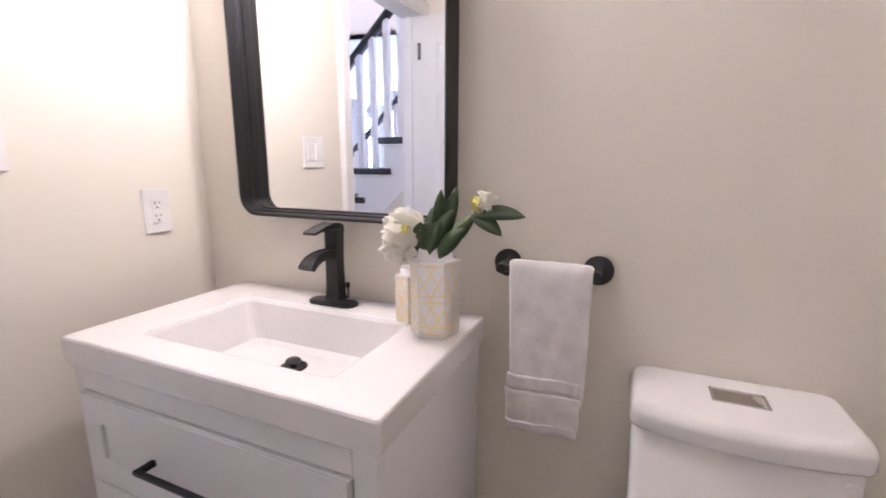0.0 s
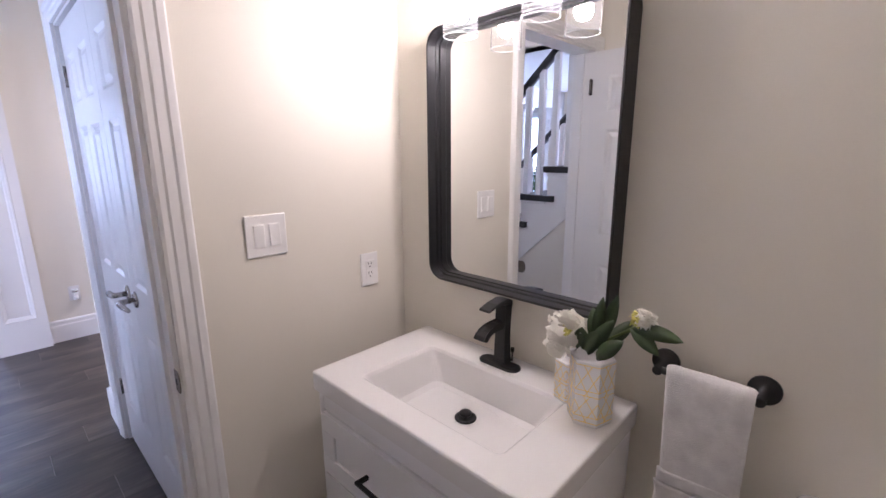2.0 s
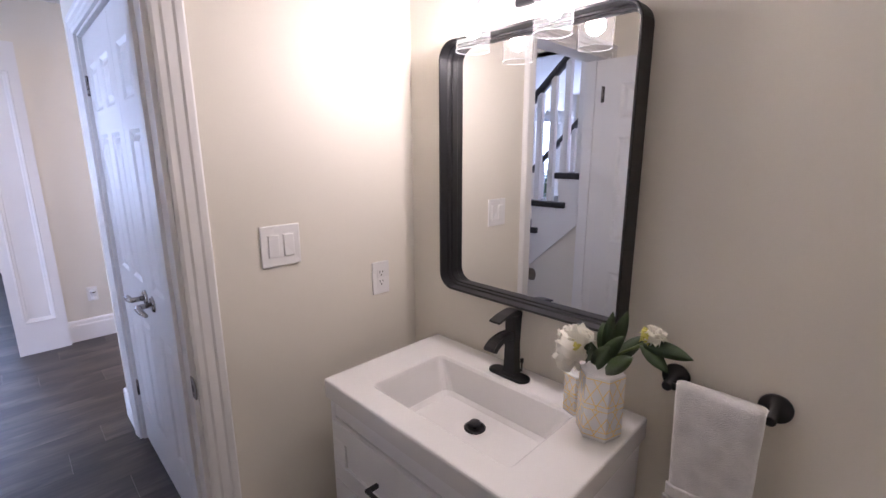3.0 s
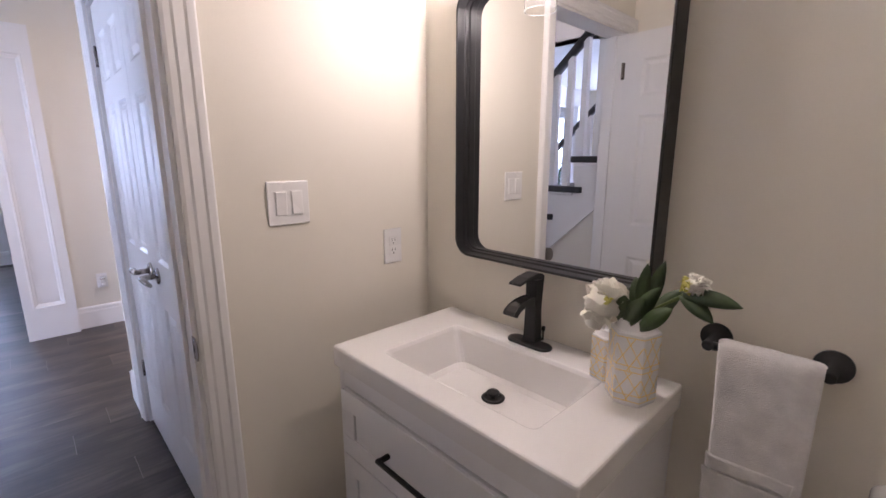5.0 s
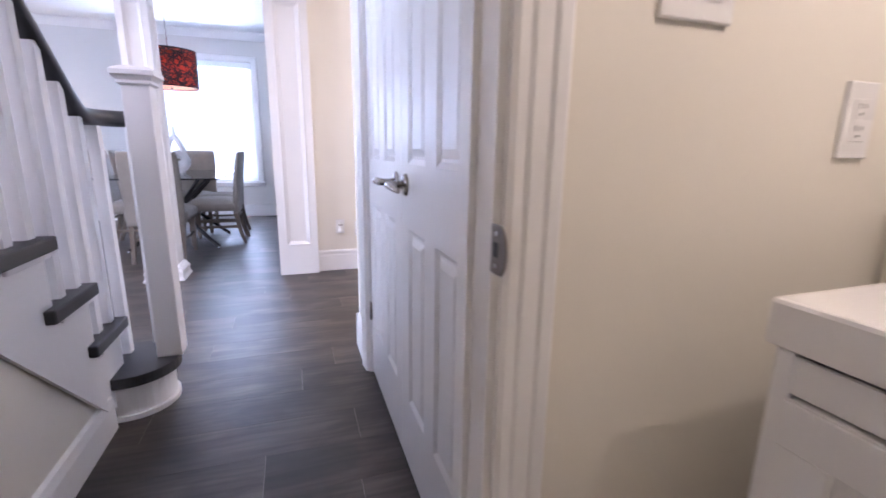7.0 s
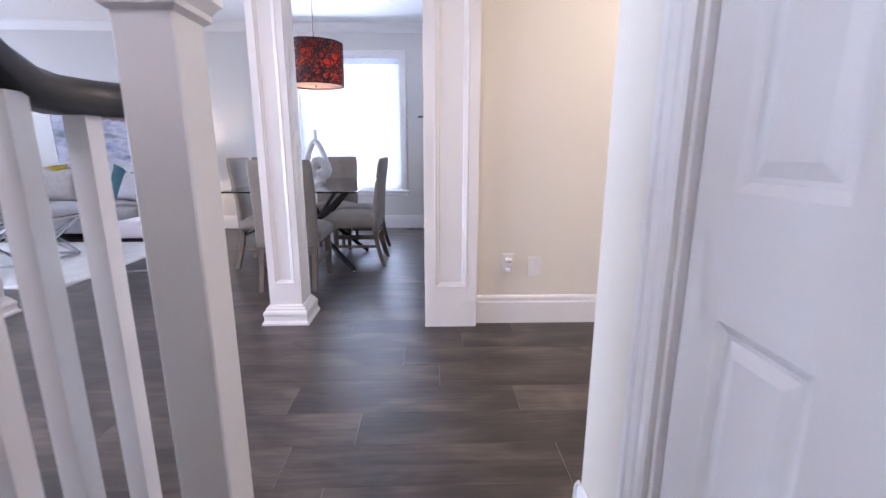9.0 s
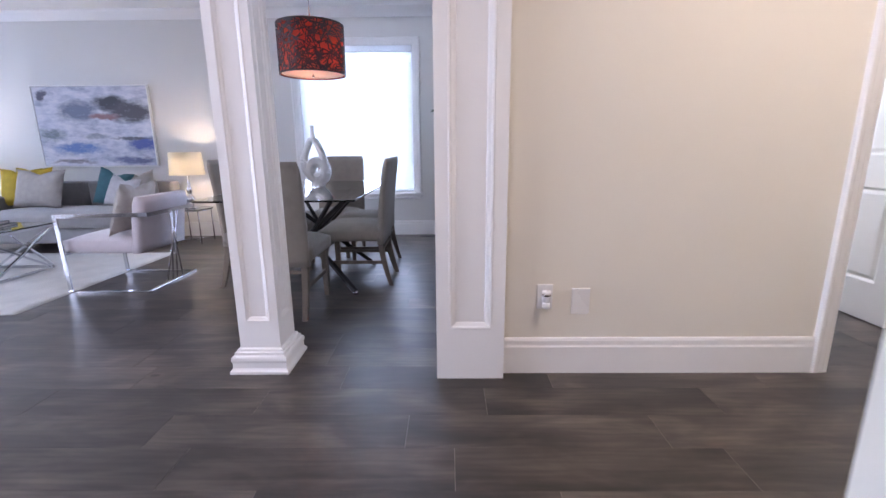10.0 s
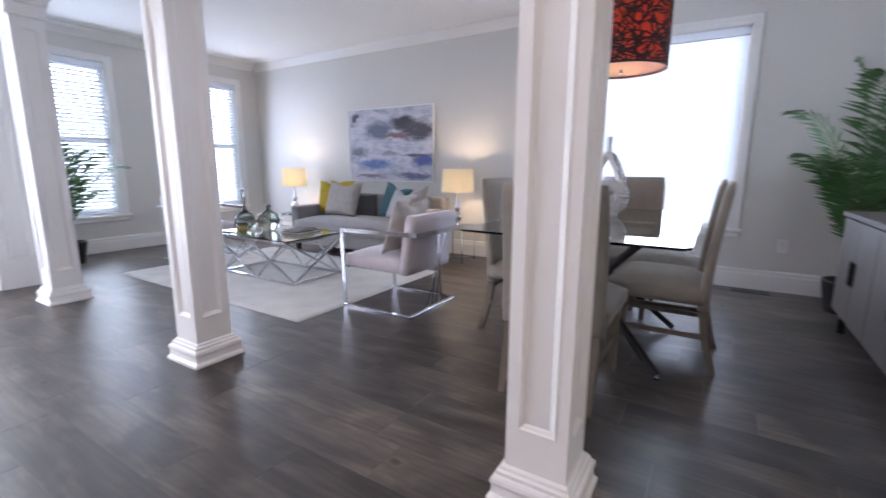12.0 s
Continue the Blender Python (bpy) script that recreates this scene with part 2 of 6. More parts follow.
        k.new(ml.outputs[0], mix.inputs[0])
        k.new(last, mix.inputs[6])
        mix.inputs[7].default_value = (*colour, 1)
        last = mix.outputs[2]
    k.new(last, b.inputs["Base Color"])
    b.inputs["Roughness"].default_value = 0.6
    bp = n.new("ShaderNodeBump")
    bp.inputs["Strength"].default_value, bp.inputs["Distance"].default_value = 0.3, 0.004
    k.new(rag.outputs[0], bp.inputs["Height"])
    k.new(bp.outputs[0], b.inputs["Normal"])
    return m


WALL = surface("wall_paint", (0.78, 0.74, 0.655), 0.55, 0, 0.025, 1.2, 0.03, 260)
WALL_COOL = surface("living_wall_paint", (0.67, 0.655, 0.63), 0.6, 0, 0.025, 1.2, 0.03, 260)
CEIL = surface("ceiling_paint", (0.86, 0.86, 0.85), 0.8, 0, 0.02, 2.0, 0.05, 200)
TRIM = surface("trim_paint", (0.81, 0.80, 0.79), 0.46, 0, 0.02, 2.5, 0.012, 90)
DOOR = surface("door_paint", (0.79, 0.785, 0.78), 0.42, 0, 0.025, 2.5, 0.02, 120)
PLANK = plank_wood()
SUBFLOOR = surface("pale_joint", (0.24, 0.21, 0.19), 0.8, 0, 0.1)
BLACK = surface("matt_black_metal", (0.009, 0.009, 0.010), 0.40, 0.1, 0.2, 6, 0.01)
NICKEL = surface("brushed_nickel", (0.42, 0.39, 0.36), 0.26, 1.0, 0.06, 10, 0.02, 400)
CHROME = surface("chrome", (0.62, 0.62, 0.65), 0.10, 1.0, 0.02, 10, 0.0)
CERAMIC = surface("white_ceramic", (0.82, 0.81, 0.80), 0.10, 0, 0.012, 3, 0.0, coat=0.3)
COUNTER = surface("cultured_marble", (0.82, 0.805, 0.79), 0.14, 0, 0.015, 3, 0.0, coat=0.2)
CABINET = surface("cabinet_lacquer", (0.79, 0.785, 0.785), 0.33, 0, 0.015, 3, 0.012, 100)
PLASTIC = surface("white_plastic", (0.83, 0.82, 0.81), 0.28, 0, 0.01, 4, 0.0)
BRONZE = surface("aged_nickel", (0.27, 0.24, 0.21), 0.36, 0.9, 0.15, 40, 0.03, 300)
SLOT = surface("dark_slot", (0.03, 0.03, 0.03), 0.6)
GOLD = surface("gold_line", (0.86, 0.62, 0.16), 0.4, 0.3, 0.08, 30)
TREAD = surface("dark_stained_tread", (0.035, 0.035, 0.038), 0.38, 0, 0.35, 6, 0.06, 80, (0.6, 6, 6))
TOWEL = surface("terry_towel", (0.77, 0.75, 0.74), 0.95, 0, 0.16, 26, 0.55, 520, sheen=0.5)
FABRIC_TAUPE = surface("taupe_linen", (0.26, 0.225, 0.19), 0.9, 0, 0.12, 14, 0.35, 500, sheen=0.2)
FABRIC_GREY = surface("grey_upholstery", (0.36, 0.35, 0.35), 0.9, 0, 0.1, 12, 0.3, 450, sheen=0.2)
FABRIC_DARK = surface("charcoal_velvet", (0.20, 0.195, 0.20), 0.85, 0, 0.12, 12, 0.25, 450, sheen=0.4)
FABRIC_LILAC = surface("pale_mauve_velvet", (0.45, 0.40, 0.42), 0.8, 0, 0.1, 9, 0.2, 400, sheen=0.5)
CUSHION = surface("oatmeal_cushion", (0.40, 0.365, 0.335), 0.9, 0, 0.14, 16, 0.4, 380)
CUSHION_W = surface("pale_cushion", (0.50, 0.48, 0.49), 0.9, 0, 0.12, 16, 0.4, 380)
MUSTARD = surface("mustard_cushion", (0.52, 0.36, 0.03), 0.85, 0, 0.14, 16, 0.4, 380)
TEAL = surface("teal_cushion", (0.035, 0.13, 0.15), 0.8, 0, 0.2, 16, 0.4, 380)
RUG = surface("ivory_rug", (0.66, 0.64, 0.61), 0.95, 0, 0.14, 5, 1.0, 130)
LEG_WOOD = surface("weathered_oak", (0.16, 0.125, 0.095), 0.6, 0, 0.3, 7, 0.15, 90, (5, 5, 0.8))
SIDE_WOOD = surface("grey_brown_wood", (0.10, 0.082, 0.072), 0.5, 0, 0.3, 6, 0.12, 90, (1, 6, 6))
DARK_METAL = surface("dark_bronze", (0.03, 0.028, 0.027), 0.38, 0.6, 0.15)
SILVER_GLAZE = surface("pearl_white_glaze", (0.62, 0.61, 0.60), 0.34, 0.1, 0.06, 8, 0.02)
LEAF = surface("palm_leaf", (0.045, 0.135, 0.04), 0.45, 0, 0.4, 9, 0.05, 60)
LEAF_D = surface("peony_leaf", (0.042, 0.074, 0.026), 0.4, 0, 0.3, 20, 0.05, 90)
STEM = surface("plant_stem", (0.10, 0.14, 0.04), 0.6, 0, 0.2)
PETAL = cloth_shade("white_petal", (0.94, 0.92, 0.84), 0.40)
PETAL_Y = surface("yellow_green_petal", (0.66, 0.62, 0.16), 0.6, 0, 0.15, 30, 0.05, 120)
GLASS = thin_glass("clear_glass")
SHADE_GLASS = bpy.data.materials.new("lit_clear_glass")
SHADE_GLASS.use_nodes = True
sg_n, sg_k = SHADE_GLASS.node_tree.nodes, SHADE_GLASS.node_tree.links
sg_n.remove(sg_n["Principled BSDF"])
sg_clear, sg_haze, sg_gloss, sg_edge = sg_n.new("ShaderNodeBsdfTransparent"), sg_n.new("ShaderNodeBsdfTranslucent"), sg_n.new("ShaderNodeBsdfGlossy"), sg_n.new("ShaderNodeLayerWeight")
sg_mix, sg_top = sg_n.new("ShaderNodeMixShader"), sg_n.new("ShaderNodeMixShader")
sg_mix.inputs[0].default_value = 0.03
sg_edge.inputs["Blend"].default_value = 0.06
sg_gloss.inputs["Roughness"].default_value = 0.12
sg_haze.inputs[0].default_value = (0.95, 0.97, 1.0, 1)
sg_k.new(sg_clear.outputs[0], sg_mix.inputs[1])
sg_k.new(sg_haze.outputs[0], sg_mix.inputs[2])
sg_k.new(sg_edge.outputs["Fresnel"], sg_top.inputs[0])
sg_k.new(sg_mix.outputs[0], sg_top.inputs[1])
sg_k.new(sg_gloss.outputs[0], sg_top.inputs[2])
sg_k.new(sg_top.outputs[0], sg_n["Material Output"].inputs[0])
# glint on the glass rim, put into a pale diffuse colour
RIM_GLINT = cloth_shade("pale_rim_glint", (0.70, 0.72, 0.74), 0.5)
GLASS_T = glass("table_glass", (0.86, 0.93, 0.91))
GLASS_S = glass("smoky_glass", (0.33, 0.37, 0.34), 0.10)
GLASS_A = glass("amber_glass", (0.62, 0.50, 0.22), 0.03)
PANE = thin_glass("window_glass", (0.97, 0.99, 1.0))
MIRROR = surface("mirror_silver", (0.90, 0.905, 0.90), 0.0, 1.0, 0, 1, 0, rough_var=0.0)
BULB = glow("lit_bulb", (1.0, 0.90, 0.78), 40)
SHADE_CREAM = cloth_shade("cream_lampshade", (0.86, 0.80, 0.66), 0.55)
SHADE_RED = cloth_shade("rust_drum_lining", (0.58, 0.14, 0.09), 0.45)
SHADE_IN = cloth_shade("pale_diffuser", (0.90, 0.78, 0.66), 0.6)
MESH_BLACK = surface("black_lattice", (0.014, 0.011, 0.012), 0.5, 0, 0.2)
BLIND = cloth_shade("white_blind", (0.84, 0.86, 0.90), 0.45)
LAWN = surface("outside_ground", (0.14, 0.15, 0.11), 0.9, 0, 0.3, 0.4, 0.3, 20)
CANVAS = painting()


# ---- building helpers ----
def bm_new():
    return bmesh.new()


def box(bm, x0, x1, y0, y1, z0, z1, bevel=0.0, seg=1, m=None):
    x0, x1, y0, y1, z0, z1 = min(x0, x1), max(x0, x1), min(y0, y1), max(y0, y1), min(z0, z1), max(z0, z1)
    vs = [bm.verts.new(v) for v in ((x0, y0, z0), (x1, y0, z0), (x1, y1, z0), (x0, y1, z0), (x0, y0, z1), (x1, y0, z1), (x1, y1, z1), (x0, y1, z1))]
    fs = [bm.faces.new([vs[i] for i in f]) for f in ((3, 2, 1, 0), (4, 5, 6, 7), (0, 1, 5, 4), (1, 2, 6, 5), (2, 3, 7, 6), (3, 0, 4, 7))]
    out = vs
    if bevel:
        es = list({e for f in fs for e in f.edges})
        r = bmesh.ops.bevel(bm, geom=es, offset=bevel, segments=seg, affect="EDGES", profile=0.5)
        out = list({v for f in r["faces"] for v in f.verts})
    if m is not None:
        bmesh.ops.transform(bm, matrix=m, verts=[v for v in out if v.is_valid])
    return out


def loft(bm, rings, close=True, caps=True, smooth=True):
    """Joins rings of points into a skin."""
    rows = [[bm.verts.new(p) for p in ring] for ring in rings]
    n = len(rows[0])
    for a, b in zip(rows, rows[1:]):
        for i in range(n if close else n - 1):
            j = (i + 1) % n
            f = bm.faces.new((a[i], a[j], b[j], b[i]))
            f.smooth = smooth
    if caps and close:
        bm.faces.new(rows[0][::-1])
        bm.faces.new(rows[-1])
    return rows


def circle(c, r, n, axis_u=(1, 0, 0), axis_v=(0, 1, 0), rv=None):
    c, u, v = Vector(c), Vector(axis_u), Vector(axis_v)
    return [c + u * (r * math.cos(2 * math.pi * i / n)) + v * ((rv or r) * math.sin(2 * math.pi * i / n)) for i in range(n)]


def lathe(bm, profile, at=(0, 0, 0), n=32, caps=True):
    loft(bm, [circle((at[0], at[1], at[2] + z), max(r, 1e-4), n) for r, z in profile], caps=caps)


def tube(bm, pts, r, n=10, closed=False, flat=1.0, caps=True):
    """A round bar along points; r: one radius or one a point."""
    pts = [Vector(p) for p in pts]
    rings, up = [], Vector((0, 0, 1))
    for i, p in enumerate(pts):
        a = pts[i - 1] if i or closed else p
        b = pts[(i + 1) % len(pts)] if i < len(pts) - 1 or closed else p
        d = (b - a).normalized()
        s = d.cross(up)
        if s.length < 0.05:
            s = d.cross(Vector((1, 0, 0)))
        s.normalize()
        t = s.cross(d).normalized()
        rad = r[i] if isinstance(r, (list, tuple)) else r
        rings.append(circle(p, rad, n, s, t, rad * flat))
    if closed:
        rings.append(rings[0])
        loft(bm, rings, caps=False)
        bmesh.ops.remove_doubles(bm, verts=bm.verts, dist=1e-6)
    else:
        loft(bm, rings, caps=caps)


def bar(bm, p, q, w, d, bevel=0.0):
    """A straight bar of w x d section from p to q."""
    p, q = Vector(p), Vector(q)
    m = (q - p).to_track_quat("Z", "Y").to_matrix().to_4x4()
    m.translation = p
    box(bm, -w / 2, w / 2, -d / 2, d / 2, 0, (q - p).length, bevel, 1, m)


def sweep_frame(bm, u0, u1, v0, v1, profile, m, closed=True):
    """A mitred frame of a (outward, proud) profile round a rectangle in the plane of m; open: no foot member."""
    cor = [(u0, v0, -1, -1), (u0, v1, -1, 1), (u1, v1, 1, 1), (u1, v0, 1, -1)]
    rings = []
    for i, (u, v, su, sv) in enumerate(cor):
        rings.append([m @ Vector((u + su * o, v + (sv * o if closed or i in (1, 2) else 0), w)) for o, w in profile])
    if closed:
        rings.append(rings[0])
    loft(bm, rings, close=True, caps=not closed, smooth=False)
    if closed:
        bmesh.ops.remove_doubles(bm, verts=bm.verts, dist=1e-6)


def finish(name, bm, material):
    bmesh.ops.recalc_face_normals(bm, faces=bm.faces)
    me = bpy.data.meshes.new(name)
    bm.to_mesh(me)
    bm.free()
    me.materials.append(material)
    return new(name, me)


def part(name, bm, material, parent, label=""):
    ob = finish(name, bm, material)
    ob.parent = parent
    return tagged(ob, label)


def solid(name, bm, material, label="", category="", group="", kind=""):
    return tagged(finish(name, bm, material), label, category, group, kind)


def thing(name, x, y, z, label, category, group="", rz=0.0, kind=""):
    ob = new(name)
    ob.empty_display_size = 0.1
    ob.matrix_basis = pose(x, y, z, 0, 0, rz)
    return tagged(ob, label, category, group, kind)


def plane_x(x, sign=1):
    """u runs along y, v up, w out of a wall that faces sign * x."""
    return Matrix(((0, 0, sign, x), (1, 0, 0, 0), (0, 1, 0, 0), (0, 0, 0, 1)))


def plane_y(y, sign=1):
    return Matrix(((1, 0, 0, 0), (0, 0, sign, y), (0, 1, 0, 0), (0, 0, 0, 1)))


def wall(name, boxes, material):
    bm = bm_new()
    for b in boxes:
        box(bm, *b)
    return solid(name, bm, material, kind="structure")


CASING = [(0.0, 0.0), (0.0, 0.010), (0.008, 0.014), (0.022, 0.014), (0.028, 0.018), (0.050, 0.018), (0.056, 0.022), (0.072, 0.022), (0.078, 0.016), (0.082, 0.0)]


def casing(name, u0, u1, v1, m, label="white moulded door casing", k=1.0):
    bm = bm_new()
    sweep_frame(bm, u0, u1, 0.0, v1, [(o * k, w) for o, w in CASING], m, closed=False)
    return solid(name, bm, TRIM, label, "trim", kind="structure")


def baseboard(name, a, b, at, axis, sign, h=0.178):
    """A tall skirting with a stepped top along a wall face."""
    prof = [(0, 0), (0.016, 0), (0.016, h - 0.045), (0.012, h - 0.036), (0.012, h - 0.014), (0.008, h - 0.004), (0.004, h), (0, h)]
    bm = bm_new()
    rings = []
    for s in (a, b):
        rings.append([Vector((at + sign * w, s, z)) if axis == "x" else Vector((s, at + sign * w, z)) for w, z in prof])
    loft(bm, rings, smooth=False)
    return solid(name, bm, TRIM, "tall white moulded baseboard", "baseboard", kind="structure")


# ---- setting ----
BX, BY = -7.785, -7.165      # far wall of the living room, window wall
CEILING = 2.62
HX = -4.272                # face of the foyer wall


def wall_open(name, axis, at0, at1, a0, a1, z1, openings, material):
    """A wall along y (axis x) or x (axis y) with rectangular openings (lo, hi, z0, z1)."""
    boxes, s = [], a0
    def add(lo, hi, z0, zz):
        if hi - lo > 1e-4 and zz - z0 > 1e-4:
            boxes.append((at0, at1, lo, hi, z0, zz) if axis == "x" else (lo, hi, at0, at1, z0, zz))
    for lo, hi, z0, zz in sorted(openings):
        add(s, lo, 0, z1)
        add(lo, hi, 0, z0)
        add(lo, hi, zz, z1)
        s = hi
    add(s, a1, 0, z1)
    return wall(name, boxes, material)


# powder room
wall_open("wall_powder_west", "x", -1.05, -0.93, -0.70, 0.88, CEILING, [(-0.635, 0.098, 0.0, 2.05)], WALL)
wall("wall_powder_north", [(-1.05, 1.12, 0.88, 1.0, 0, CEILING)], WALL)
wall("wall_powder_east", [(1.0, 1.12, -0.70, 0.88, 0, CEILING)], WALL)
wall("wall_powder_south", [(-1.05, 1.12, -0.72, -0.70, 0, CEILING)], WALL)
wall("ceiling_powder", [(-0.93, 1.0, -0.70, 0.88, 2.44, 2.47)], CEIL)

# closet wall beside the hall
wall_open("wall_closet", "y", 0.15, 0.27, -2.685, -1.05, CEILING, [(-2.375, -1.15, 0.0, 2.05)], WALL)
wall("wall_closet_back", [(-2.565, -1.05, 1.0, 1.1, 0, CEILING)], WALL)
wall("wall_closet_end", [(-2.685, -2.565, 0.27, 3.4, 0, CEILING)], WALL)

# foyer wall with a cased passage at its far end
wall_open("wall_foyer", "x", HX - 0.20, HX, -0.265, 3.4, CEILING, [(1.57, 2.345, 0.0, 2.08)], WALL)
wall("wall_foyer_end", [(-7.0, -2.28, 3.4, 3.52, 0, CEILING)], WALL)
# opening in the unseen end wall is made up to hold the passage lamp
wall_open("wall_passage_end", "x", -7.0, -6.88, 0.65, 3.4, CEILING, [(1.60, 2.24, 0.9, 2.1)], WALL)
wall("wall_passage", [(-6.88, HX - 0.20, 2.345, 2.445, 0, CEILING), (-6.88, HX - 0.20, 1.40, 1.50, 0, CEILING)], WALL)

# living and dining room
wall_open("wall_dining_window", "x", BX - 0.18, BX, -7.345, 0.59, CEILING, [(-1.995, -0.64, 0.53, 2.23)], WALL_COOL)
wall("wall_dining_north", [(BX, HX - 0.20, 0.43, 0.59, 0, CEILING)], WALL_COOL)
wall_open("wall_living_windows", "y", BY - 0.18, BY, BX, -4.47, CEILING, [(-7.41, -6.63, 0.46, 2.28), (-5.71, -4.93, 0.46, 2.28)], WALL_COOL)
wall("wall_entry_return", [(-4.47, HX + 0.02, -7.345, -6.18, 0, CEILING)], WALL_COOL)
wall_open("wall_entry", "y", -6.46, -6.34, HX + 0.02, 1.0, CEILING, [(-3.9, -1.6, 0.15, 2.4)], WALL)
wall("wall_stair_hall", [(1.0, 1.12, -6.34, -0.72, 0, 5.4)], WALL)
wall("wall_stair_upper", [(-1.6, 1.0, -2.9, -2.8, 0, 5.4)], WALL)
wall("ceiling", [(BX, HX - 0.02, BY, 0.47, CEILING, CEILING + 0.05), (HX - 0.02, -1.05, -0.70, 3.4, CEILING, CEILING + 0.05), (HX - 0.02, -2.9, -6.34, -0.70, CEILING, CEILING + 0.05), (-2.9, 1.0, -6.34, -2.8, CEILING, CEILING + 0.05), (-2.9, 1.0, -2.8, -0.70, 5.4, 5.45)], CEIL)
wall("beam", [(HX - 0.20, HX - 0.02, -6.18, -0.265, 2.30, CEILING)], TRIM)
wall("wall_stairwell", [(-2.92, -2.9, -2.8, -0.7, CEILING, 5.4), (-2.9, 1.0, -0.70, -0.68, CEILING, 5.4), (-2.9, 1.0, -2.82, -2.8, CEILING, 5.4)], WALL)

# bright overcast distance outside the windows
for bd, haze in (((-12.0, -11.9, -9.0, 6.0, -0.6, 7.0), 14.0), ((-14.0, 4.0, -11.6, -11.5, -0.6, 7.0), 8.0)):
    bm = bm_new()
    box(bm, *bd)
    solid("backdrop", bm, glow("bright_haze", (0.66, 0.83, 1.0), haze), "bright hazy daylight outside the windows", "backdrop", kind="structure")

ground_bm = bm_new()
box(ground_bm, -300, 300, -300, 300, -0.7, -0.6)
solid("ground", ground_bm, LAWN, "grey-green ground outside the house", "ground", kind="structure")

# crown moulding round the living room
CROWN = [(0, 0), (0, -0.10), (0.012, -0.10), (0.02, -0.085), (0.045, -0.055), (0.07, -0.03), (0.08, -0.012), (0.08, 0)]


def crown(a, b, at, axis, sign):
    bm = bm_new()
    loft(bm, [[Vector((at + sign * w, s, CEILING + z)) if axis == "x" else Vector((s, at + sign * w, CEILING + z)) for w, z in CROWN] for s in (a, b)], smooth=False)
    return solid("crown_moulding", bm, TRIM, "white crown moulding under the ceiling", "trim", kind="structure")


crown(BY, 0.43, BX, "x", 1)
crown(BX + 0.08, -4.5, BY, "y", 1)
crown(BX + 0.08, HX - 0.2, 0.43, "y", -1)

# skirtings
baseboard("baseboard", 0.027, 1.487, HX, "x", 1)
baseboard("baseboard", BY, 0.43, BX, "x", 1)
baseboard("baseboard", BX + 0.017, -4.5, BY, "y", 1)
baseboard("baseboard", BX + 0.017, HX - 0.2, 0.43, "y", -1)
baseboard("baseboard", -2.701, -2.458, 0.15, "y", -1)
baseboard("baseboard", 0.134, 3.4, -2.685, "x", -1)

# casings, jambs
casing("door_casing", -0.635, 0.098, 2.05, plane_x(-0.93, 1), k=0.95)
casing("door_casing", -0.635, 0.098, 2.05, plane_x(-1.05, -1), k=0.55)
casing("closet_casing", -2.375, -1.15, 2.05, plane_y(0.15, -1), "white moulded closet door casing")
casing("passage_casing", 1.57, 2.345, 2.08, plane_x(HX, 1))


def jamb(lo, hi, top, at0, at1, axis):
    bm = bm_new()
    t = 0.012
    for b in ((lo, lo + t, 0, top), (hi - t, hi, 0, top), (lo + t, hi - t, top - t, top)):
        if axis == "x":
            box(bm, at0, at1, b[0], b[1], b[2], b[3])
        else:
            box(bm, b[0], b[1], at0, at1, b[2], b[3])
    # stop bead
    mid = (at0 + at1) / 2
    for b in ((lo + t, lo + t + 0.01, 0, top - t), (hi - t - 0.01, hi - t, 0, top - t)):
        if axis == "x":
            box(bm, mid - 0.03, mid + 0.005, b[0], b[1], b[2], b[3])
    return solid("door_jamb", bm, TRIM, "white painted door jamb", "trim", kind="structure")


jamb(-0.635, 0.098, 2.05, -1.05, -0.93, "x")
jamb(-2.375, -1.15, 2.05, 0.152, 0.27, "y")


# ---- panelled columns and pilasters ----
SINK = 0.011             # depth of the recessed panels
PANEL_EDGE = [(0.0, 0.0), (-0.003, 0.0025), (-0.008, 0.0015), (-0.011, -0.003), (-0.020, -0.007), (-0.024, -SINK), (0.0, -SINK)]


def panel_face(ob, half, z_top, u, v0, v1, m, k=1.0):
    """One face of a panelled post: a flat frame half wide round a recess u wide, and the moulding that runs round it."""
    bm = bm_new()
    for a, b, c, d in ((-half, -u, 0.0, z_top), (u, half, 0.0, z_top), (-u, u, 0.0, v0), (-u, u, v1, z_top)):
        box(bm, a, b, c, d, -SINK, 0.0, m=m)
    part("face_frame", bm, TRIM, ob)
    bm = bm_new()
    sweep_frame(bm, -u, u, v0, v1, [(o * k, d) for o, d in PANEL_EDGE], m)
    part("panel_moulding", bm, TRIM, ob)


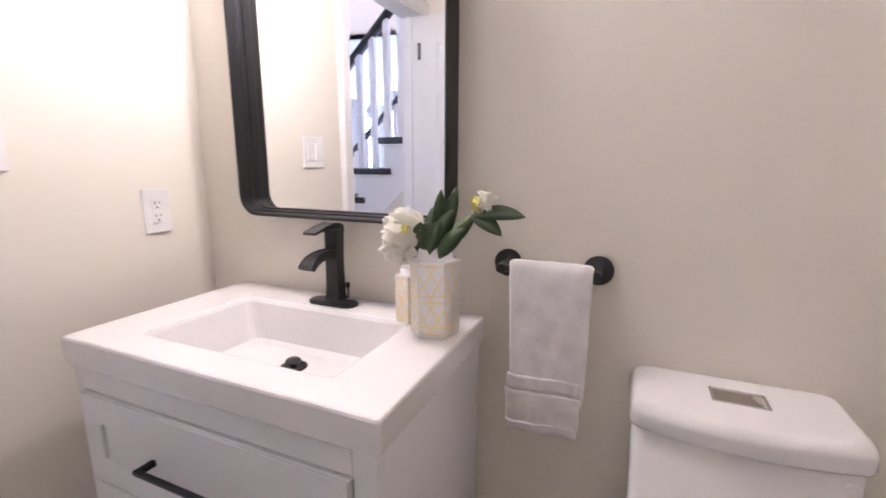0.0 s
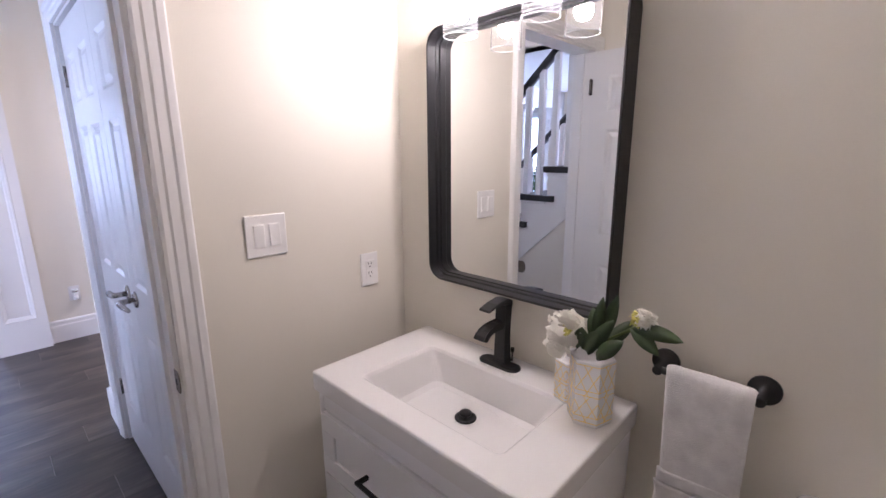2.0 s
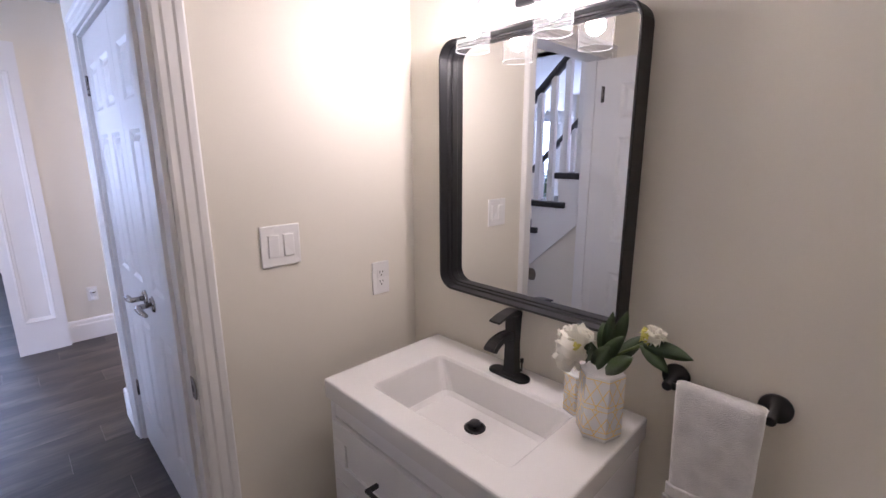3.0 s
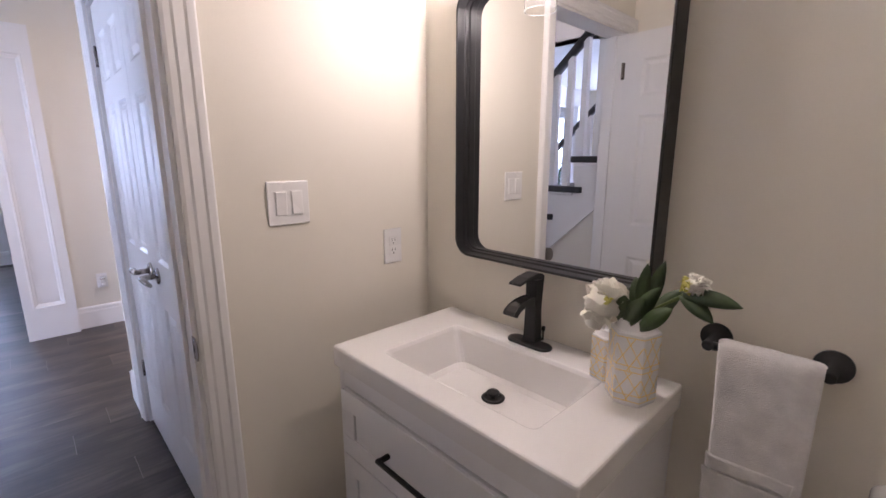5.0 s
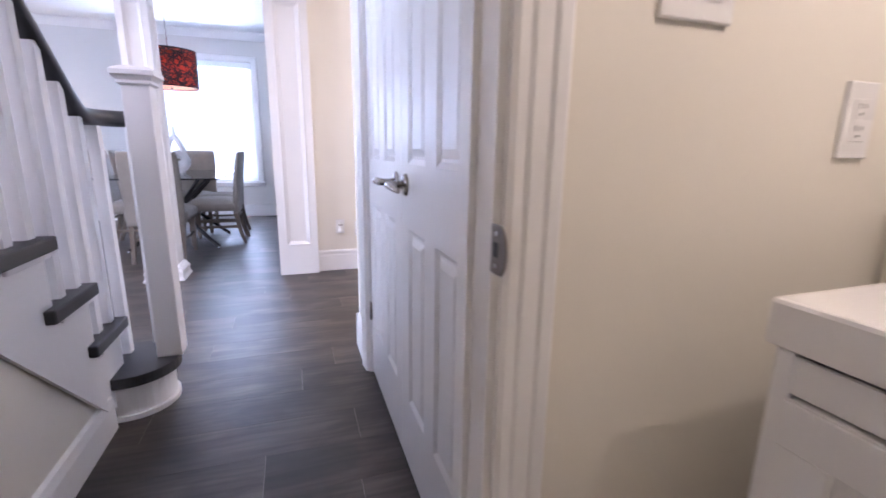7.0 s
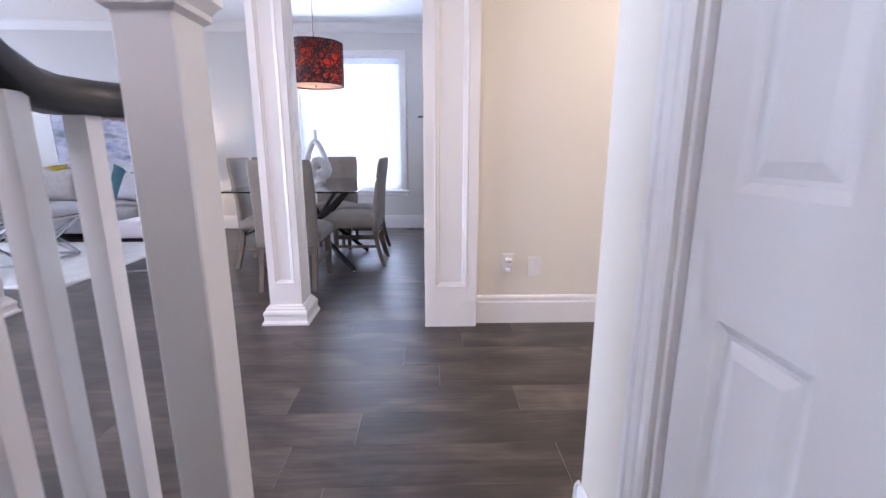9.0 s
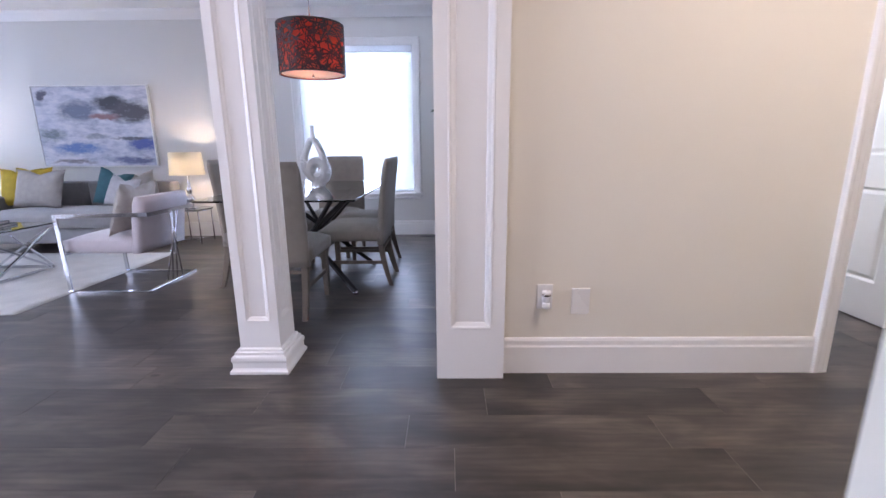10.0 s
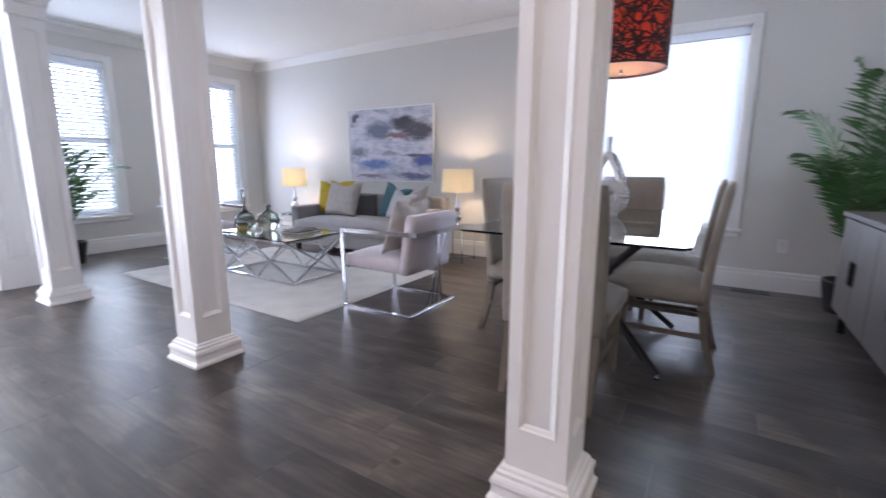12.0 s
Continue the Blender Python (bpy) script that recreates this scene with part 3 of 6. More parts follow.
def column(x0, x1, y0, y1):
    """Square panelled column; the numbers give its foot."""
    cx, cy = (x0 + x1) / 2, (y0 + y1) / 2
    ob = thing("column", cx, cy, 0, "white square panelled column with a stepped plinth on the dark floor", "column", "columns of the foyer", kind="structure")
    h = 0.098
    bm = bm_new()
    box(bm, -h + SINK, h - SINK, -h + SINK, h - SINK, 0, 2.30)
    part("shaft", bm, TRIM, ob)
    for k in range(4):
        m = pose(0, 0, 0, 0, 0, 90 * k) @ plane_x(h, 1)
        panel_face(ob, h if k % 2 else h - SINK, 2.30, 0.062, 0.252, 2.02, m)
    bm = bm_new()
    steps = [(0.142, 0.0), (0.142, 0.014), (0.136, 0.020), (0.131, 0.028), (0.130, 0.056), (0.133, 0.060), (0.1345, 0.068), (0.132, 0.080), (0.127, 0.087), (0.121, 0.090), (0.120, 0.102), (0.111, 0.106), (0.109, 0.116), (0.099, 0.121)]
    loft(bm, [[Vector((r * sx, r * sy, z)) for sx, sy in ((-1, -1), (1, -1), (1, 1), (-1, 1))] for r, z in steps], smooth=False)
    part("plinth", bm, TRIM, ob)
    bm = bm_new()
    caps = [(0.099, 2.08), (0.118, 2.09), (0.118, 2.115), (0.112, 2.12), (0.112, 2.17), (0.125, 2.18), (0.125, 2.20), (0.145, 2.235), (0.145, 2.26), (0.155, 2.265), (0.155, 2.298)]
    loft(bm, [[Vector((r * sx, r * sy, z)) for sx, sy in ((-1, -1), (1, -1), (1, 1), (-1, 1))] for r, z in caps], smooth=False)
    part("capital", bm, TRIM, ob)
    return ob


column(-4.527, -4.247, -1.281, -1.002)
column(-4.540, -4.260, -3.262, -2.983)
column(-4.540, -4.260, -5.26, -4.98)


def pilaster(y0, y1):
    cy = (y0 + y1) / 2
    ob = thing("pilaster", HX, cy, 0, "white panelled pilaster at the end of the foyer wall", "pilaster", kind="structure")
    w = (y1 - y0) / 2
    bm = bm_new()
    box(bm, -0.235, 0.065 - SINK, -w + SINK, w - SINK, 0.0, 2.298)
    part("shaft", bm, TRIM, ob)
    panel_face(ob, w, 2.298, w - 0.056, 0.245, 2.1, plane_x(0.065, 1), 1.45)
    for side in (-1, 1):
        m = plane_y(side * w, side) @ Matrix.Translation((-0.0905, 0, 0))
        panel_face(ob, 0.1445, 2.298, 0.088, 0.245, 2.1, m, 1.45)
    return ob


pilaster(-0.285, 0.025)
pilaster(-6.18, -5.87)


# ---- windows with blinds ----
def window(name, m, w, h, label, divided=True):
    """In the plane of m (u across, v up, w into the room); the opening is w x h from the origin."""
    ob = tagged(new(name), label, "window", kind="structure")
    ob.matrix_basis = m
    I = Matrix.Identity(4)
    bm = bm_new()
    sweep_frame(bm, 0, w, 0, h, [(o, d) for o, d in CASING], I)
    part("window_frame", bm, TRIM, ob)
    bm = bm_new()
    box(bm, -0.10, w + 0.10, -0.035, -0.005, 0.0, 0.045, 0.006)
    part("window_sill", bm, TRIM, ob)
    bm = bm_new()
    t = 0.05
    bars = [(0, t, 0, h), (w - t, w, 0, h), (t, w - t, 0, t), (t, w - t, h - t, h)] + ([(t, w - t, h / 2 - 0.03, h / 2 + 0.03)] if divided else [])
    for b in bars:
        box(bm, b[0], b[1], b[2], b[3], -0.14, -0.09, 0.004)
    part("sash", bm, TRIM, ob)
    bm = bm_new()
    for b in ((0.0, 0.006, 0, h), (w - 0.006, w, 0, h), (0.006, w - 0.006, 0, 0.006), (0.006, w - 0.006, h - 0.006, h)):
        box(bm, b[0], b[1], b[2], b[3], -0.18, -0.002)
    part("reveal", bm, TRIM, ob)
    for z0, z1 in (((t, h / 2 - 0.03), (h / 2 + 0.03, h - t)) if divided else ((t, h - t),)):
        bm = bm_new()
        box(bm, t, w - t, z0, z1, -0.12, -0.114)
        part("pane", bm, PANE, ob).visible_shadow = False
    return ob


def blind(m, w, h, n, tilt, label):
    ob = tagged(new("window_blind"), label, "blind", "window blinds")
    ob.matrix_basis = m
    bm = bm_new()
    box(bm, 0.01, w - 0.01, h - 0.075, h - 0.008, -0.075, -0.012, 0.004)
    part("valance", bm, BLIND, ob)
    bm = bm_new()
    box(bm, 0.015, w - 0.015, 0.012, 0.03, -0.07, -0.02, 0.004)
    part("bottom_rail", bm, BLIND, ob)
    bm = bm_new()
    box(bm, 0.015, w - 0.015, -0.0012, 0.0012, -0.024, 0.024)
    sl = part("slat", bm, BLIND, ob)
    step = (h - 0.12) / n
    for i in range(n):
        s = sl if not i else sl.copy()
        if i:
            scene.collection.objects.link(s)
        s.matrix_basis = pose(0, 0.05 + step * (i + 0.5), -0.045, tilt)
    for u in (0.12, w / 2, w - 0.12):
        bm = bm_new()
        box(bm, u - 0.001, u + 0.001, 0.03, h - 0.075, -0.047, -0.045)
        part("ladder_cord", bm, BLIND, ob)
    return ob


W1 = plane_x(BX, 1) @ Matrix.Translation((-1.995, 0.53, 0))
window("window_1", W1, 1.355, 1.70, "tall white-framed window in the dining room, bright with daylight", False)
blind(W1, 1.355, 1.70, 40, 76, "white horizontal slat blind, nearly closed, in the dining window")
for nm, x in (("window_2", -7.41), ("window_3", -5.71)):
    M = plane_y(BY, 1) @ Matrix.Translation((x, 0.46, 0))
    window(nm, M, 0.78, 1.82, "tall white sash window in the living room wall")
    blind(M, 0.78, 1.82, 38, 44, "white horizontal slat blind, half open, in the living room window")


# ---- doors ----
def door_leaf(ob, w, h, d, mats=DOOR):
    """Six-panel leaf: u from 0 to w along +x, thickness along y, from z = 0."""
    st = 0.105 if w > 0.6 else 0.085
    cols = ((st, w / 2 - 0.045), (w / 2 + 0.045, w - st))
    rows = ((0.235, 0.80), (0.985, 1.60), (1.70, 1.895))
    bm = bm_new()
    core = d / 2 - 0.009
    box(bm, 0.001, w - 0.001, -core, core, 0.001, h - 0.001)
    for s in (-1, 1):
        y0, y1 = s * core, s * d / 2
        for a, b in ((0, st), (w / 2 - 0.045, w / 2 + 0.045), (w - st, w)):
            box(bm, a, b, y0, y1, 0, h)
        zs = [0] + [z for r in rows for z in r] + [h]
        for z0, z1 in zip(zs[::2], zs[1::2]):
            for a, b in cols:
                box(bm, a, b, y0, y1, z0, z1)
    part("leaf", bm, mats, ob)
    for s in (-1, 1):
        for a, b in cols:
            for z0, z1 in rows:
                bm = bm_new()
                sweep_frame(bm, a, b, z0, z1, [(0.0, d / 2 - core), (-0.004, d / 2 - core - 0.002), (-0.014, 0.001), (0.0, 0.001)], plane_y(s * core, s))
                M = plane_y(s * core, s)
                e, f = 0.022, 0.042
                lo = [M @ Vector(p) for p in ((a + e, z0 + e, 0), (b - e, z0 + e, 0), (b - e, z1 - e, 0), (a + e, z1 - e, 0))]
                hi = [M @ Vector(p) for p in ((a + f, z0 + f, 0.007), (b - f, z0 + f, 0.007), (b - f, z1 - f, 0.007), (a + f, z1 - f, 0.007))]
                loft(bm, [lo, hi], smooth=False)
                part("panel", bm, mats, ob)


def lever(ob, u, z, y, sgn, s):
    """Nickel lever on the face at y, looking along s * y; the lever points along sgn * x."""
    bm = bm_new()
    loft(bm, [circle((u, y + s * q, z), r, 24, (1, 0, 0), (0, 0, 1)) for r, q in ((0.033, 0), (0.033, 0.004), (0.029, 0.009), (0.012, 0.010))])
    rose = part("rose", bm, NICKEL, ob, "round nickel rose")
    bm = bm_new()
    tube(bm, [(u, y + s * 0.008, z), (u, y + s * 0.042, z), (u + sgn * 0.006, y + s * 0.054, z), (u + sgn * 0.03, y + s * 0.058, z + 0.003), (u + sgn * 0.07, y + s * 0.056, z - 0.001), (u + sgn * 0.108, y + s * 0.048, z - 0.008)], [0.011, 0.011, 0.012, 0.012, 0.010, 0.007], 12)
    part("lever", bm, NICKEL, rose, "curved nickel lever")


def hinge(ob, u, y, z, s):
    bm = bm_new()
    tube(bm, [(u, y + s * 0.006, z - 0.045), (u, y + s * 0.006, z + 0.045)], 0.006, 10)
    for q in (-0.015, 0.015):
        tube(bm, [(u, y + s * 0.006, z + q - 0.001), (u, y + s * 0.006, z + q + 0.001)], 0.0068, 10)
    box(bm, u - 0.004, u + 0.012, y - 0.001, y + s * 0.0015, z - 0.044, z + 0.044)
    part("hinge", bm, NICKEL, ob, "nickel hinge")


LW = 0.5985
for nm, x, sgn in (("closet_door", -2.362, -1), ("closet_door", -1.163 - LW, 1)):
    ob = thing(nm, x, 0.185, 0.008, "closed white six-panel closet door with a nickel lever", "door", "double closet doors", kind="structure")
    door_leaf(ob, LW, 2.026, 0.035)
    lever(ob, LW - 0.06 if sgn < 0 else 0.06, 0.925, -0.0175, sgn, -1)
    for z in (0.30, 1.82):
        hinge(ob, -0.004 if sgn < 0 else LW + 0.004, -0.0175, z, -1)

ob = thing("powder_room_door", -0.935, -0.640, 0.008, "open white six-panel door swung into the powder room", "door", kind="structure", rz=2)
door_leaf(ob, 0.70, 2.03, 0.035)
lever(ob, 0.64, 0.925, 0.0175, -1, 1)
for z in (0.30, 1.84):
    hinge(ob, -0.004, 0.0175, z, 1)

ob = thing("passage_door", -5.52, 2.325, 0.008, "white six-panel door beyond the passage", "door", kind="structure")
door_leaf(ob, 0.76, 2.03, 0.035)

# strike plate on the jamb
st = thing("strike_plate", -0.911, 0.0862, 0.917, "nickel latch strike plate on the white jamb", "strike plate")
bm = bm_new()
disc = [(0.020 * (0.25 + 0.75 * math.cos(a)) if math.cos(a) > 0 else 0.020 * 0.25 - 0.017 * (1 if abs(math.sin(a)) < 0.98 else 0.6), 0.031 * math.sin(a)) for a in [2 * math.pi * i / 28 for i in range(28)]]
loft(bm, [[(u * s * 1.3, y, v * s) for u, v in disc] for y, s in ((-0.0003, 1.0), (-0.0018, 1.0), (-0.0026, 0.93))], smooth=False)
part("plate", bm, BRONZE, st)
bm = bm_new()
box(bm, -0.007, 0.005, -0.0034, -0.0027, -0.009, 0.009, 0.0002)
part("latch_hole", bm, SLOT, st)
for v in (-0.020, 0.020):
    bm = bm_new()
    loft(bm, [circle((-0.001, y, v), r, 12, (1, 0, 0), (0, 0, 1)) for r, y in ((0.0036, -0.0026), (0.003, -0.0034))])
    part("screw", bm, CHROME, st)

# ---- staircase ----
RISE, RUN, TREAD_X = 0.2027, 0.214, -2.626    # nosing of step n: TREAD_X + RUN * (n - 1)
ST_Y0, ST_Y1 = -0.800, -1.80                  # tread ends
stair = thing("staircase", -2.4, -1.2, 0, "white closed-stringer staircase with dark stained treads", "staircase", kind="structure")
SX, SY = 2.4, 1.2


def nose(n):
    return TREAD_X + RUN * (n - 1)


def level_of(n):
    """Height of the top of step n."""
    return 0.185 if n == 1 else RISE * n - 0.033


def rounded(bm, pts, z0, z1):
    loft(bm, [[(x, y, z0) for x, y in pts], [(x, y, z1) for x, y in pts]], smooth=False)


STEPS = 13
for n in range(2, STEPS + 1):
    x0, z = nose(n) + SX, level_of(n)
    bm = bm_new()
    box(bm, x0, x0 + RUN + 0.085, ST_Y1 + SY, ST_Y0 + SY, z - 0.042, z, 0.006, 2)
    part("tread", bm, TREAD, stair, "dark stained wooden tread")
    bm = bm_new()
    box(bm, x0 + 0.028, x0 + 0.044, ST_Y1 + SY + 0.03, ST_Y0 + SY - 0.03, z - RISE, z - 0.042)
    part("riser", bm, TRIM, stair)
    bm = bm_new()
    box(bm, x0 + 0.02, x0 + RUN + 0.02, ST_Y0 + SY - 0.025, ST_Y0 + SY - 0.012, z - 0.06, z - 0.042, 0.003)
    part("cove_moulding", bm, TRIM, stair)
# rounded starting step
def bull(grow):
    cx, cy, r = nose(1) + 0.215, -0.812, 0.15 + grow
    pts = [(nose(1) + RUN + 0.03, ST_Y1), (nose(1) - grow, ST_Y1)]
    pts += [(cx + r * math.cos(a), cy + r * math.sin(a)) for a in [math.pi - math.pi * k / 18 for k in range(19)]]
    pts += [(nose(1) + 0.365 + grow, -0.832)] + [(nose(1) + RUN + 0.03, -0.832)]
    return [(x + SX, y + SY) for x, y in pts]


bm = bm_new()
rounded(bm, bull(0.0), 0.018, level_of(1) - 0.042)
part("starting_riser", bm, TRIM, stair)
bm = bm_new()
rounded(bm, bull(0.012), 0.0, 0.02)
part("starting_base", bm, TRIM, stair)
bm = bm_new()
rounded(bm, bull(0.028), level_of(1) - 0.042, level_of(1))
part("tread", bm, TREAD, stair, "dark stained rounded starting tread")


# outer stringer: a stepped white board, with a sloping foot
def stepped(y0, y1):
    bm = bm_new()
    top, foot = [], []
    for n in range(2, STEPS + 1):
        x0, z = nose(n) + SX + 0.03, level_of(n) - 0.042
        top += [(x0, z), (x0 + RUN, z)]
        foot.append((x0, max(0.0, RISE * (n - 2) - 0.10)))
    foot.append((x0 + RUN, RISE * (STEPS - 1) - 0.10))
    outline = foot + top[::-1]
    loft(bm, [[(x, y, z) for x, z in outline] for y in (y0, y1)], smooth=False)
    return bm


for y in (ST_Y0 - 0.028, ST_Y1 + 0.05):
    part("stringer", stepped(y + SY, y - 0.022 + SY), TRIM, stair)
# sloping trim under the stringer and the wall below it
bm = bm_new()
p0, p1 = (nose(3) + SX + 0.04, 0.14), (nose(STEPS) + SX, 0.14 + 0.935 * (nose(STEPS) - nose(3) - 0.04))
for lo, hi, d in ((-0.04, 0.012, 0.012),):
    a = [(p0[0], ST_Y0 - 0.028 + SY, p0[1] + lo), (p0[0], ST_Y0 - 0.028 + d + SY, p0[1] + lo), (p0[0], ST_Y0 - 0.028 + d + SY, p0[1] + hi), (p0[0], ST_Y0 - 0.028 + SY, p0[1] + hi)]
    b = [(p1[0], y, z - p0[1] + p1[1]) for _, y, z in a]
    loft(bm, [a, b], smooth=False)
part("sloping_trim", bm, TRIM, stair)
bm = bm_new()
xa, xb, y0 = nose(2) + 0.3, 0.98, ST_Y0 - 0.034
tri = [(xa, 0.0), (xb, 0.0), (xb, 0.935 * (xb - nose(3)) + 0.08), (xa, max(0.02, 0.935 * (xa - nose(3)) + 0.08))]
loft(bm, [[(x, y0, z) for x, z in tri], [(x, y0 - 0.08, z) for x, z in tri]], smooth=False)
solid("wall_under_stair", bm, WALL, kind="structure")
bm = bm_new()
prof = [(0, 0), (0.016, 0), (0.016, 0.10), (0.010, 0.13), (0, 0.14)]
loft(bm, [[(x, y0 + w, z) for w, z in prof] for x in (nose(3) - 0.02, -1.06)], smooth=False)
solid("baseboard", bm, TRIM, "white baseboard under the stairs", "baseboard", kind="structure")

# newel post
nw = thing("newel_post", -2.44, -0.668, 0.185, "white square newel post with a moulded cap on the starting step", "newel post", kind="structure")
bm = bm_new()
box(bm, -0.046, 0.046, -0.046, 0.046, 0, 1.07, 0.003)
part("post", bm, TRIM, nw)
bm = bm_new()
steps = [(0.047, 1.005), (0.056, 1.012), (0.056, 1.022), (0.064, 1.034), (0.070, 1.040), (0.070, 1.056), (0.060, 1.064), (0.040, 1.072), (0.001, 1.078)]
loft(bm, [[Vector((q * sx, q * sy, z + 0.057)) for sx, sy in ((-1, -1), (1, -1), (1, 1), (-1, 1))] for q, z in steps], smooth=False)
part("cap", bm, TRIM, nw)


# handrails and balusters
def rail_run(name, y, first, label):
    ob = thing(name, -2.4, y, 0, label, "handrail", "stair railings", kind="structure")
    prof = [(-0.028, 0.0), (0.028, 0.0), (0.034, 0.018), (0.032, 0.042), (0.018, 0.058), (0, 0.062), (-0.018, 0.058), (-0.032, 0.042), (-0.034, 0.018)]
    level = 1.106
    pts = []
    if first:
        pts = [(-2.585, 0.150, level, 0.55), (-2.594, 0.140, level, 0.92), (-2.597, 0.120, level, 1.0), (-2.59, 0.085, level, 1.0), (-2.565, 0.045, level, 1.0), (-2.52, 0.015, level, 1.0), (-2.45, 0.0, level, 1.0)]
    pts += [(-2.405, 0.0, level + 0.006, 1.0), (-2.36, 0.0, level + 0.028, 1.0)]
    pts += [(x, 0.0, level + 0.93 * (x + 2.382), 1.0) for x in (-2.30, -2.0, -1.5, -1.0, -0.5, 0.0, 0.6)]
    bm = bm_new()
    rings = []
    for k, (px, py, pz, q) in enumerate(pts):
        a, b = pts[max(0, k - 1)], pts[min(len(pts) - 1, k + 1)]
        d = Vector((b[0] - a[0], b[1] - a[1], 0)).normalized()
        side = Vector((-d.y, d.x, 0))
        rings.append([(px + 2.4 + side.x * u * q, py + side.y * u * q, pz + 0.03 + (v - 0.03) * q) for u, v in prof])
    loft(bm, rings)
    part("rail", bm, TREAD, ob, "dark stained handrail")
    bm = bm_new()
    box(bm, -0.019, 0.019, -0.019, 0.019, 0, 1.0)
    base = part("baluster", bm, TRIM, ob, "square white baluster")
    k = 0
    for n in range(2, STEPS + 1):
        for f in (0.052, 0.159):
            x, z = nose(n) + f, level_of(n)
            top = level + 0.004 + 0.93 * (x + 2.382)
            b = base if not k else base.copy()
            if k:
                scene.collection.objects.link(b)
            b.matrix_basis = Matrix.LocRotScale((x + 2.4, 0, z), None, (1, 1, top - z))
            k += 1
    if first:
        for x, v in ((-2.49, 0.008), (-2.583, 0.105)):
            b = base.copy()
            scene.collection.objects.link(b)
            b.matrix_basis = Matrix.LocRotScale((x + 2.4, v, level_of(1)), None, (1, 1, level + 0.004 - level_of(1)))
    return ob


rail_run("stair_railing", -0.855, True, "dark handrail on square white balusters along the stairs")
rail_run("stair_railing", -1.737, False, "dark handrail on square white balusters on the far side of the stairs")

# ---- powder room: vanity ----
VX0, VX1, VY0, VY1, VZ = -0.80, -0.038, 0.40, 0.876, 0.866
van = thing("vanity_cabinet", -0.419, 0.64, 0, "white shaker vanity cabinet with black bar pulls", "vanity")
cx, cy = 0.419, -0.64


def vbox(name, x0, x1, y0, y1, z0, z1, bev=0.002, mat=CABINET, par=van, label=""):
    bm = bm_new()
    box(bm, x0 + cx, x1 + cx, y0 + cy, y1 + cy, z0, z1, bev)
    return part(name, bm, mat, par, label)


F = 0.418
vbox("side_panel", -0.790, -0.772, F, 0.874, 0.0, 0.806)
vbox("side_panel", -0.068, -0.050, F, 0.874, 0.0, 0.806)
vbox("back_panel", -0.772, -0.068, 0.862, 0.874, 0.08, 0.806)
vbox("stile", -0.790, -0.766, 0.412, F, 0.0, 0.806)
vbox("stile", -0.094, -0.050, 0.412, F, 0.0, 0.806)
vbox("top_rail", -0.766, -0.094, 0.412, F, 0.751, 0.800)
vbox("toe_board", -0.772, -0.068, 0.47, 0.482, 0.0, 0.09)
# near-black filler: the shade behind the drawer gaps is put into its colour
vbox("gap_shade", -0.770, -0.070, 0.424, 0.861, 0.09, 0.64, 0.0, SLOT)


def drawer(z0, z1, pull):
    x0, x1 = -0.763, -0.097
    d = vbox("drawer_front", x0, x1, 0.408, 0.423, z0, z1, 0.0015)
    e = 0.058
    for b in ((x0, x1, z1 - e, z1), (x0, x1, z0, z0 + e), (x0, x0 + e, z0 + e, z1 - e), (x1 - e, x1, z0 + e, z1 - e)):
        bm = bm_new()
        box(bm, b[0] + cx, b[1] + cx, 0.400 + cy, 0.4078 + cy, b[2], b[3], 0.0012)
        part("rail" if b[1] - b[0] > 0.3 else "frame_stile", bm, CABINET, d)
    if pull:
        bm = bm_new()
        pz, a, b = pull, -0.553, -0.262
        box(bm, a + cx, b + cx, 0.362 + cy, 0.372 + cy, pz - 0.005, pz + 0.005, 0.0015)
        for x in (a + 0.008, b - 0.008):
            box(bm, x - 0.006 + cx, x + 0.006 + cx, 0.366 + cy, 0.400 + cy, pz - 0.006, pz + 0.006, 0.0015)
        part("pull", bm, BLACK, d, "matt black bar pull")


drawer(0.550, 0.747, 0.650)
drawer(0.322, 0.545, 0.435)
drawer(0.095, 0.317, 0.205)

# basin top with a sunk rectangular bowl
top = thing("washbasin", -0.419, 0.64, 0.808, "white one-piece vanity top with a rectangular sunk basin", "sink")
bm = bm_new()
T = VZ - 0.808


def ring(x0, x1, y0, y1, z, r=0.0, k=1):
    if not r:
        return [(x0 + cx, y0 + cy, z), (x1 + cx, y0 + cy, z), (x1 + cx, y1 + cy, z), (x0 + cx, y1 + cy, z)]
    pts = []
    for px, py, a0 in ((x1 - r, y0 + r, -90), (x1 - r, y1 - r, 0), (x0 + r, y1 - r, 90), (x0 + r, y0 + r, 180)):
        pts += [(px + cx + r * math.cos(radians(a0 + 90 * i / k)), py + cy + r * math.sin(radians(a0 + 90 * i / k)), z) for i in range(k + 1)]
    return pts


rings = [ring(VX0 + 0.001, VX1 - 0.001, VY0 + 0.001, VY1, 0, 0.006, 4), ring(VX0, VX1, VY0, VY1, 0.001, 0.007, 4), ring(VX0, VX1, VY0, VY1, T - 0.006, 0.007, 4), ring(VX0 + 0.002, VX1 - 0.002, VY0 + 0.002, VY1 - 0.002, T - 0.0015, 0.006, 4), ring(VX0 + 0.006, VX1 - 0.006, VY0 + 0.006, VY1 - 0.006, T, 0.005, 4),
         ring(-0.668, -0.172, 0.474, 0.766, T, 0.02, 4), ring(-0.664, -0.176, 0.478, 0.762, T - 0.002, 0.02, 4), ring(-0.658, -0.182, 0.484, 0.757, T - 0.010, 0.02, 4), ring(-0.622, -0.226, 0.505, 0.742, T - 0.100, 0.03, 4), ring(-0.605, -0.245, 0.522, 0.728, T - 0.110, 0.03, 4)]
rows = loft(bm, rings, smooth=False, caps=False)
